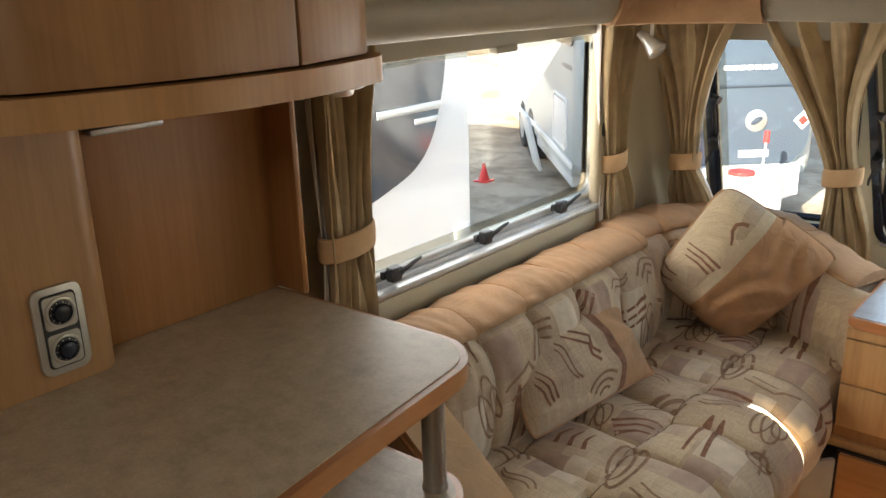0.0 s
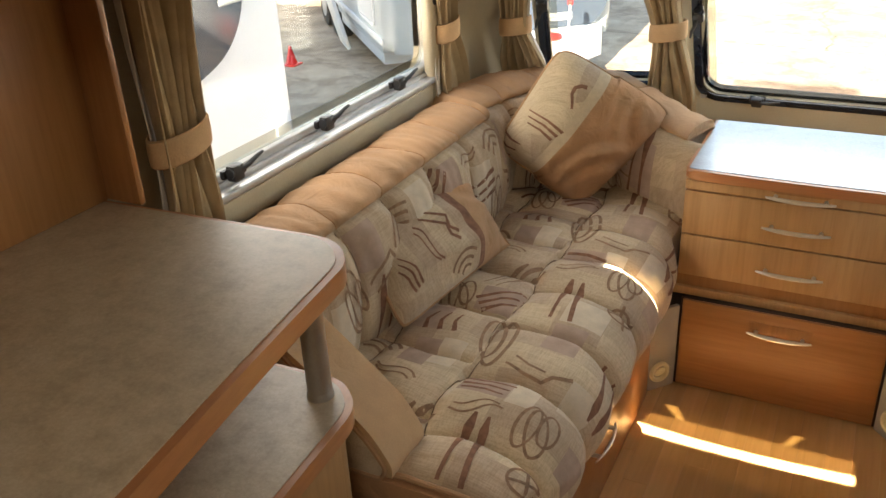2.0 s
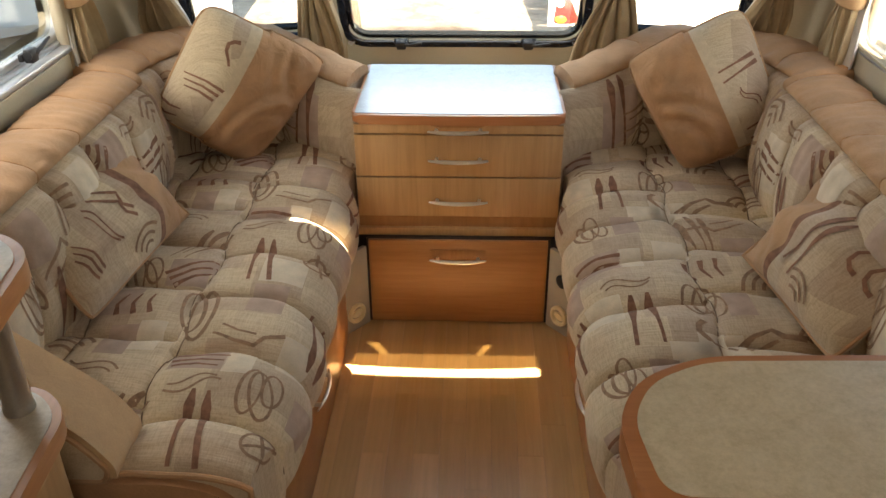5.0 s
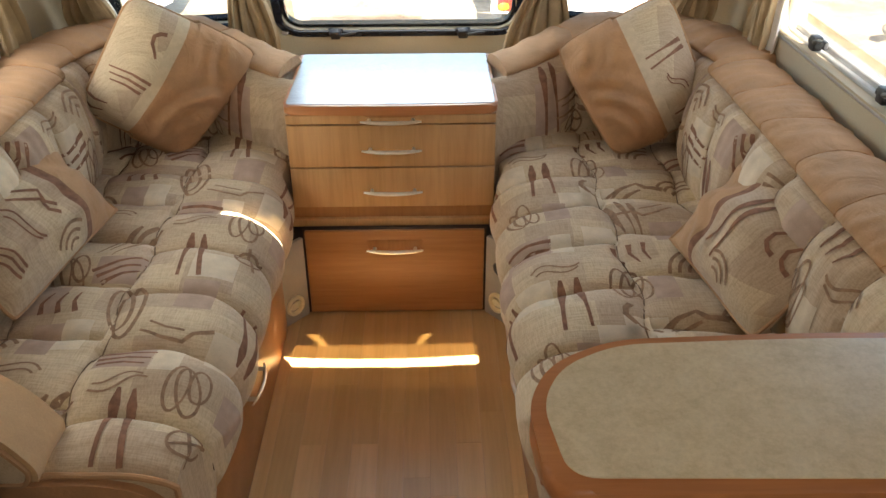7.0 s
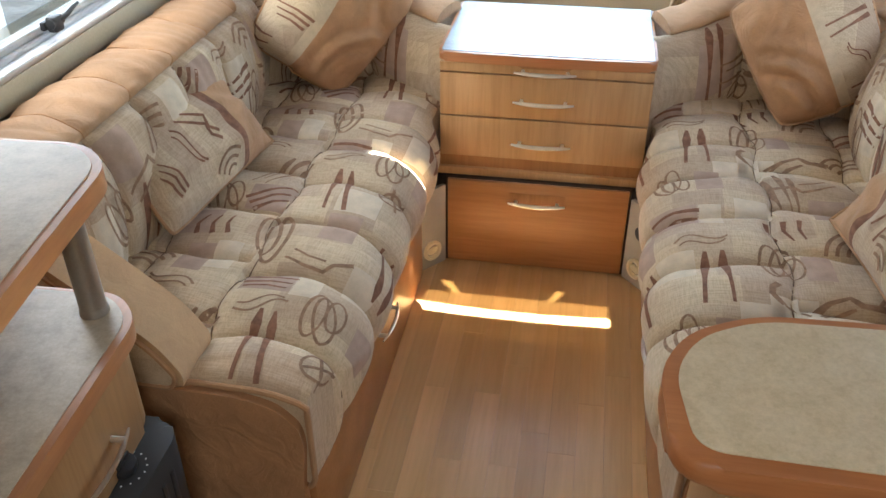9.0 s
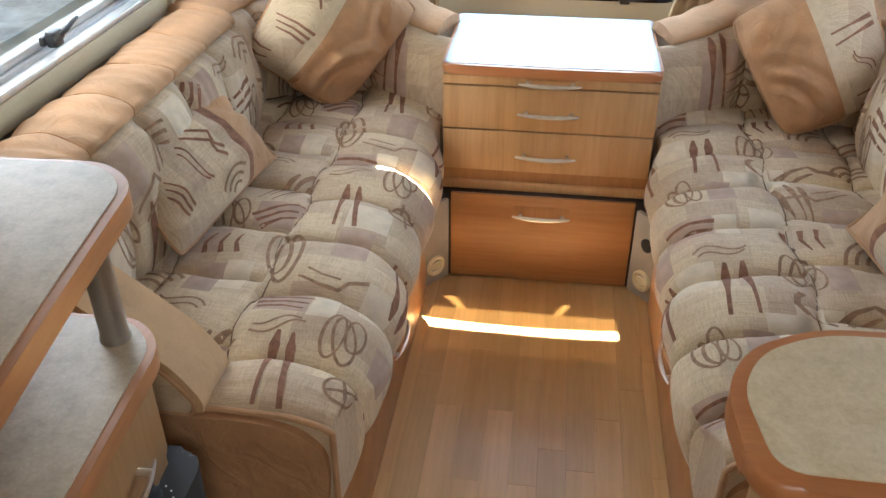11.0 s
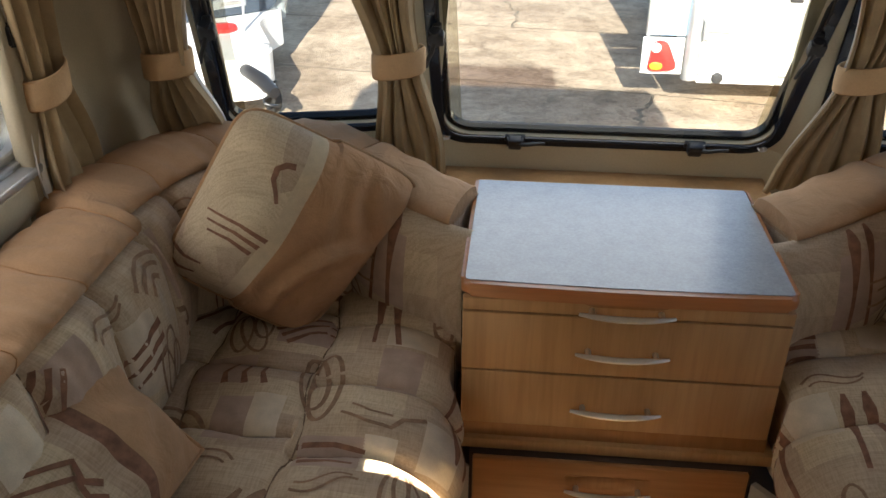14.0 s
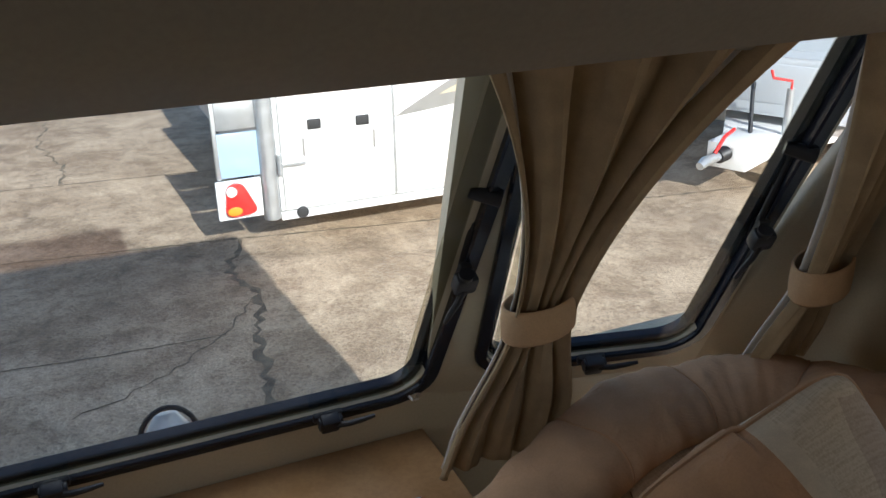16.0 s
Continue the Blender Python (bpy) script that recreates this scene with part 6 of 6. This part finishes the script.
bd = part("badge", disc(bmesh.new(), fp @ Matrix.Translation((0.50, 0.87, 0)), 0.10, 0, 0.012, 28, 0.004), M_CHROME, pn, "round silver badge")
pl_ = part("plate", boxed(0.36, 0.64, 0.535, 0.605, 0, 0.01, 0.002, 1, fp), M_GALV, pn)
dm_ = part("warning_diamond", boxed(-0.06, 0.06, -0.06, 0.06, 0, 0.006, 0.001, 1, fp @ Matrix.Translation((0.93, 0.86, 0)) @ pose(0, 0, 0, 0, 0, 45)), M_GEL, pn, "white and red warning diamond")
part("badge_emblem", disc(bmesh.new(), fp @ Matrix.Translation((0.50, 0.87, 0.012)) @ pose(0, 0, 0, 0, 0, 30) @ Matrix.Diagonal((1, 0.45, 1, 1)), 0.06, 0, 0.006, 20, 0.002), M_CARGLASS, c3)
part("plate_bar", boxed(0.42, 0.60, 0.555, 0.585, 0.010, 0.013, 0.001, 1, fp), M_DECAL, c3)
part("diamond_mark", boxed(-0.035, 0.035, -0.035, 0.035, 0.005, 0.009, 0.001, 1, fp @ Matrix.Translation((0.93, 0.86, 0)) @ pose(0, 0, 0, 0, 0, 45)), M_RED, c3)
fr = soften([(-0.60, 0.02), (-0.45, -0.30, 0.25), (-0.12, -1.15, 0.15), (0.12, -1.25, 0.1), (0.30, -1.15, 0.15), (0.60, -0.30, 0.25), (0.95, -0.05, 0.1), (0.95, 0.02)], 0.05, 6)
part("fairing", prism(bmesh.new(), fr, 0.18, 0.47, 0.07, 4, m3), M_GEL, c3, "white moulded drawbar fairing")
part("fairing_vent", boxed(-0.13, 0.13, -0.008, 0.012, 0.24, 0.34, 0.008, 2, m3 @ pose(-0.29, -0.74, 0, 0, 0, -69)), M_HEAT, c3)
part("hitch", tube(bmesh.new(), [m3 @ Vector(p) for p in ((0.05, -1.15, 0.40), (0.05, -1.45, 0.38), (0.05, -1.62, 0.34))], [0.045, 0.05, 0.04], 12), M_BLACK, c3, "black hitch head")
jw = part("jockey_stem", tube(bmesh.new(), [m3 @ Vector((0.30, -1.05, z)) for z in (0.10, 0.50)], 0.026, 12), M_GALV, c3)
part("jockey_wheel", disc(bmesh.new(), m3 @ plane_frame((0.30, -1.05, 0.11), (0, 1, 0), (0, 0, 1)), 0.11, -0.03, 0.03, 24, 0.01), M_TYRE, jw)
bl_ = part("brake_lever", tube(bmesh.new(), [m3 @ Vector(p) for p in ((0.36, -0.55, 0.46), (0.40, -0.50, 0.62), (0.42, -0.48, 0.80))], [0.012, 0.010, 0.012], 8), M_CHROME, c3)
part("lever_grip", tube(bmesh.new(), [m3 @ Vector(p) for p in ((0.415, -0.485, 0.76), (0.425, -0.475, 0.86))], [0.026, 0.022], 12), M_RED, bl_, "red grip")
part("gas_cover", tube(bmesh.new(), [m3 @ Vector(p) for p in ((0.26, -0.40, 0.45), (0.26, -0.40, 0.50), (0.26, -0.40, 0.515))], [0.12, 0.11, 0.05], 20), M_RED, c3, "red round regulator cover")
part("coil_cable", tube(bmesh.new(), [m3 @ Vector((0.12 + 0.05 * math.cos(i * 0.8), -1.40 + 0.04 * math.sin(i * 0.8), 0.34 - 0.011 * i)) for i in range(26)], 0.010, 6), M_BLACK, c3)
sp2 = m3 @ plane_frame((-1.125, 0, 0), (0, -1, 0), (0, 0, 1))
ht_ = part("locker_hatch", prism(bmesh.new(), rrect(0.62, 0.42, 0.05), 0.0, 0.015, 0.005, 2, sp2 @ Matrix.Translation((-0.78, 0.80, 0))), M_GELGREY, c3)
part("hatch_frame", ring(bmesh.new(), 0.70, 0.50, 0.06, 0.025, -0.002, 0.018, sp2 @ Matrix.Translation((-0.78, 0.80, 0))), M_GEL, ht_)
part("waist_rail", boxed(-6.3, -0.15, 0.44, 0.50, -0.002, 0.02, 0.008, 2, sp2), M_GEL, c3, "white moulded waist rail")
part("side_window", prism(bmesh.new(), rrect(0.9, 0.6, 0.08), 0.0, 0.02, 0.006, 2, sp2 @ Matrix.Translation((-0.62, 1.85, 0))), M_CARGLASS, c3)
for i in range(6):
    part("name_bar", boxed(-0.70 + 0.075 * i, -0.64 + 0.075 * i, 1.33, 1.37, 0, 0.006, 0.001, 1, sp2), M_DECAL, c3)
for y_ in (2.75, 3.45):
    wheel(c3, m3 @ Vector((-1.04, y_, 0.31)), (math.cos(radians(43)), math.sin(radians(43))))
    wheel(c3, m3 @ Vector((1.04, y_, 0.31)), (math.cos(radians(43)), math.sin(radians(43))))
part("open_hatch", boxed(-0.02, 0.02, 0, 0.45, 0.0, 0.62, 0.01, 2, m3 @ pose(-1.20, 1.5, 0.12, 0, -14, 0)), M_GEL, c3, "white hatch door hanging open")

# caravan behind the angled window on the other side, grey front and galvanised drawbar
m5 = Matrix.Translation((5.40, 4.80, GROUND)) @ pose(0, 0, 0, 0, 0, -66)
c5 = touring("caravan", "pale grey touring caravan with a white drawbar and jockey wheel", m5, 2.2, 5.0, 2.5, M_GELGREY)
part("gas_locker", prism(bmesh.new(), soften([(-0.85, 0.02), (-0.75, -0.35, 0.1), (0.75, -0.35, 0.1), (0.85, 0.02)], 0.05), 0.50, 0.98, 0.05, 3, m5), M_GELGREY, c5)
part("locker_lid", boxed(-0.55, 0.55, -0.358, -0.34, 0.60, 0.92, 0.01, 2, m5), M_GELGREY, c5)
part("front_window", prism(bmesh.new(), soften([(-0.8, 1.15), (0.8, 1.15), (0.8, 1.85), (-0.8, 1.85)], 0.12), -0.005, 0.02, 0.006, 2, m5 @ plane_frame((0, 0.0, 0), (1, 0, 0), (0, 0, 1))), M_CARGLASS, c5)
part("drawbar", prism(bmesh.new(), [(-0.55, 0.0), (-0.05, -1.15), (0.05, -1.15), (0.55, 0.0)], 0.32, 0.42, 0.01, 2, m5), M_GEL, c5, "white drawbar cover")
part("drawbar_nose", boxed(-0.16, 0.16, -1.15, -0.62, 0.24, 0.44, 0.012, 2, m5), M_GEL, c5)
part("hitch_bellows", tube(bmesh.new(), [m5 @ Vector((0, -1.15 - 0.018 * i, 0.37)) for i in range(9)], [0.045 + 0.012 * (i % 2) for i in range(9)], 14), M_BLACK, c5, "black rubber bellows")
part("hitch_head", tube(bmesh.new(), [m5 @ Vector(p) for p in ((0, -1.3, 0.37), (0, -1.5, 0.38), (0, -1.58, 0.36))], [0.035, 0.04, 0.03], 10), M_GALV, c5)
part("hitch_lever", tube(bmesh.new(), [m5 @ Vector(p) for p in ((0, -1.35, 0.41), (0.02, -1.25, 0.52), (0.03, -1.12, 0.55))], 0.014, 8), M_RED, c5, "red hitch lever")
j = part("jockey_tube", tube(bmesh.new(), [m5 @ Vector((0.2, -0.55, z)) for z in (0.1, 0.78)], 0.03, 12), M_GALV, c5)
part("jockey_handle", tube(bmesh.new(), [m5 @ Vector(p) for p in ((0.2, -0.55, 0.76), (0.2, -0.55, 0.84), (0.08, -0.62, 0.86), (0.06, -0.62, 0.92))], 0.012, 8), M_RED, j, "red winding handle")
part("jockey_wheel", disc(bmesh.new(), m5 @ plane_frame((0.2, -0.55, 0.11), (0, 1, 0), (0, 0, 1)), 0.11, -0.03, 0.03, 24, 0.01), M_TYRE, j)
part("brake_lever", tube(bmesh.new(), [m5 @ Vector(p) for p in ((0.0, -0.75, 0.42), (-0.1, -0.55, 0.72), (-0.12, -0.5, 0.78))], [0.018, 0.016, 0.02], 8), M_BLACK, c5)
wheel(c5, m5 @ Vector((-1.0, 2.5, 0.32)), (1, 0))
wheel(c5, m5 @ Vector((1.0, 2.5, 0.32)), (1, 0))

# close white caravan beside the side window, with a smoked end window
c1 = thing("caravan", (-3.7, 0.0, GROUND), "white caravan standing close by with a large smoked window", "caravan", "parked caravans")
# unseen width and height enlarged so its shadow falls across the yard
nosed_body("body", -7.4, -2.6, -4.5, 1.31, -0.28, 2.7, 0.06, M_GEL, c1)
wp = plane_frame((-2.6, 0, 0), (0, 1, 0), (0, 0, 1))
pts = soften([(-1.6, 0.48, 0.1), (0.35, 0.48, 0.3), (0.92, 0.66, 0.45), (1.08, 1.1, 0.2), (1.09, 1.62, 0.1), (-1.6, 1.62, 0.1)], 0.1, 9)
wn1 = part("smoked_window", prism(bmesh.new(), pts, -0.01, 0.022, 0.008, 2, wp), M_CARGLASS, c1, "large smoked window")
part("window_catch", boxed(0.56, 1.02, 0.92, 0.96, 0.02, 0.032, 0.006, 2, wp), M_GALV, wn1)
part("window_catch", boxed(0.82, 1.0, 0.86, 0.89, 0.02, 0.032, 0.006, 2, wp), M_GALV, wn1)
part("hatch", prism(bmesh.new(), rrect(0.12, 0.2, 0.02), 0.0, 0.012, 0.004, 2, wp @ Matrix.Translation((1.2, 0.16, 0))), M_GELGREY, c1)
part("skirt", boxed(-7.3, -2.66, -4.3, 1.2, -0.42, -0.27, 0.02), M_GELGREY, c1)
wheel(c1, (-2.75, -1.6, GROUND + 0.31), (1, 0))
wheel(c1, (-7.2, -1.6, GROUND + 0.31), (1, 0))
st = part("steady", boxed(-2.78, -2.72, 1.30, 1.42, GROUND, -0.25, 0.01), M_GALV, c1, "galvanised corner steady")

# this caravan's own drawbar ahead of the front window
ow = thing("drawbar", (0, 1.3, GROUND), "white and red drawbar hitch ahead of the caravan", "drawbar")
part("beam", prism(bmesh.new(), [(-0.5, 0.8), (-0.06, 1.62), (0.06, 1.62), (0.5, 0.8)], -0.32, -0.24, 0.01), M_GALV, ow)
part("jockey_tube", tube(bmesh.new(), [(0.0, 1.66, z) for z in (GROUND, 0.08)], 0.03, 12), M_GALV, ow)
part("hitch_cover", tube(bmesh.new(), [(0.0, 1.62, 0.02), (0.0, 1.68, 0.13), (0.0, 1.70, 0.18)], [0.085, 0.07, 0.03], 16), M_GEL, ow)
part("lever", boxed(-0.07, 0.06, 1.60, 1.64, 0.10, 0.15, 0.01), M_RED, ow, "red lever")
part("cable", tube(bmesh.new(), [(0.085 * math.cos(radians(a)), 1.66, 0.10 + 0.12 * math.sin(radians(a))) for a in range(-20, 205, 15)], 0.008, 8), M_BLACK, ow)

# small red cone shape standing in for a red smear on the yard
cone = thing("red_smear_cone", (-5.38, 5.0, GROUND), "small orange-red cone standing for a red smear on the concrete", "cone")
part("cone_body", tube(bmesh.new(), [(-5.38, 5.0, GROUND + z) for z in (0.018, 0.09, 0.17, 0.20)], [0.065, 0.042, 0.020, 0.015], 16), M_RED, cone)
part("cone_base", boxed(-5.465, -5.295, 4.915, 5.085, GROUND, GROUND + 0.019, 0.006), M_RED, cone)

# joints between the concrete slabs, and cracks across them


def crack(name, pts, width, seed, jag):
    rc = random.Random(seed)
    pts = [Vector(p) for p in pts]
    line = []
    for a, b in zip(pts, pts[1:]):
        k = max(6, int((b - a).length / 0.06))
        side_ = Vector((a.y - b.y, b.x - a.x)).normalized()
        line += [a.lerp(b, i / k) + side_ * (rc.uniform(-jag, jag) * (1 if i else 0)) for i in range(k)]
    line.append(pts[-1])
    bm = bmesh.new()
    rows = []
    for i, p in enumerate(line):
        d = (line[min(i + 1, len(line) - 1)] - line[max(i - 1, 0)]).normalized()
        w = width * rc.uniform(0.25, 1.0)
        rows.append([bm.verts.new((p.x - s_ * d.y * w, p.y + s_ * d.x * w, GROUND + zz)) for s_, zz in ((-1, 0.003), (0, 0.0055), (1, 0.003))])
    for A, B in zip(rows, rows[1:]):
        for j in (0, 1):
            bm.faces.new((A[j], A[j + 1], B[j + 1], B[j]))
    bmesh.ops.recalc_face_normals(bm, faces=bm.faces)
    part(name, bm, M_CRACK, ground)


crack("slab_joint", ((-5, 6.05), (-0.73, 5.39), (0.71, 5.18), (2.39, 4.855), (6, 4.25)), 0.016, 1, 0.007)
crack("slab_joint", ((-5, 7.65), (-0.8, 7.15), (0.98, 6.95), (5, 6.4)), 0.014, 2, 0.007)
crack("slab_joint", ((-4, 4.3), (-0.67, 3.83), (-0.13, 3.77), (0.45, 3.74)), 0.010, 3, 0.007)
crack("ground_crack", ((-0.42, 9.7), (-0.52, 8.6), (-0.30, 7.7), (-0.34, 7.09)), 0.018, 4, 0.035)
crack("ground_crack", ((0.80, 5.15), (0.62, 4.6), (0.733, 4.19), (0.60, 3.6), (0.52, 3.03), (0.58, 2.5)), 0.034, 5, 0.03)
crack("ground_crack", ((-0.35, 3.2), (0.11, 3.43), (0.45, 3.76), (0.733, 4.19)), 0.008, 6, 0.03)

# ---- floor planks ----
rnd = random.Random(21)
cache = {}


def plank_mesh(w, l_):
    key = (round(w, 3), round(l_, 3))
    if key not in cache:
        bm = bmesh.new()
        vs = []
        c = 0.0003
        for z, k in ((0.0, 0.0), (0.0060 - c, 0.0), (0.006, c)):
            vs.append([bm.verts.new((x, y, z)) for x, y in ((-w / 2 + k, -l_ / 2 + k), (w / 2 - k, -l_ / 2 + k), (w / 2 - k, l_ / 2 - k), (-w / 2 + k, l_ / 2 - k))])
        for A, B in zip(vs, vs[1:]):
            for i in range(4):
                bm.faces.new((A[i], A[(i + 1) % 4], B[(i + 1) % 4], B[i]))
        bm.faces.new(vs[-1])
        bmesh.ops.recalc_face_normals(bm, faces=bm.faces)
        me = bpy.data.meshes.new("plank")
        bm.to_mesh(me)
        bm.free()
        me.materials.append(M_PLANK)
        cache[key] = me
    return cache[key]


PW = 0.0668
for col in range(11):
    x = -0.334 + PW * col
    y = 0.0 - rnd.choice((0.0, 0.12, 0.24, 0.36))
    first = True
    y1 = -0.02
    while y1 > -3.65:
        l_ = rnd.choice((0.24, 0.36, 0.48)) if first else rnd.choice((0.36, 0.42, 0.48))
        first = False
        ob = new("plank", plank_mesh(PW - 0.0003, l_ - 0.0003))
        ob.parent = floor
        ob.location = (x, y1 - l_ / 2, -0.006)
        y1 -= l_
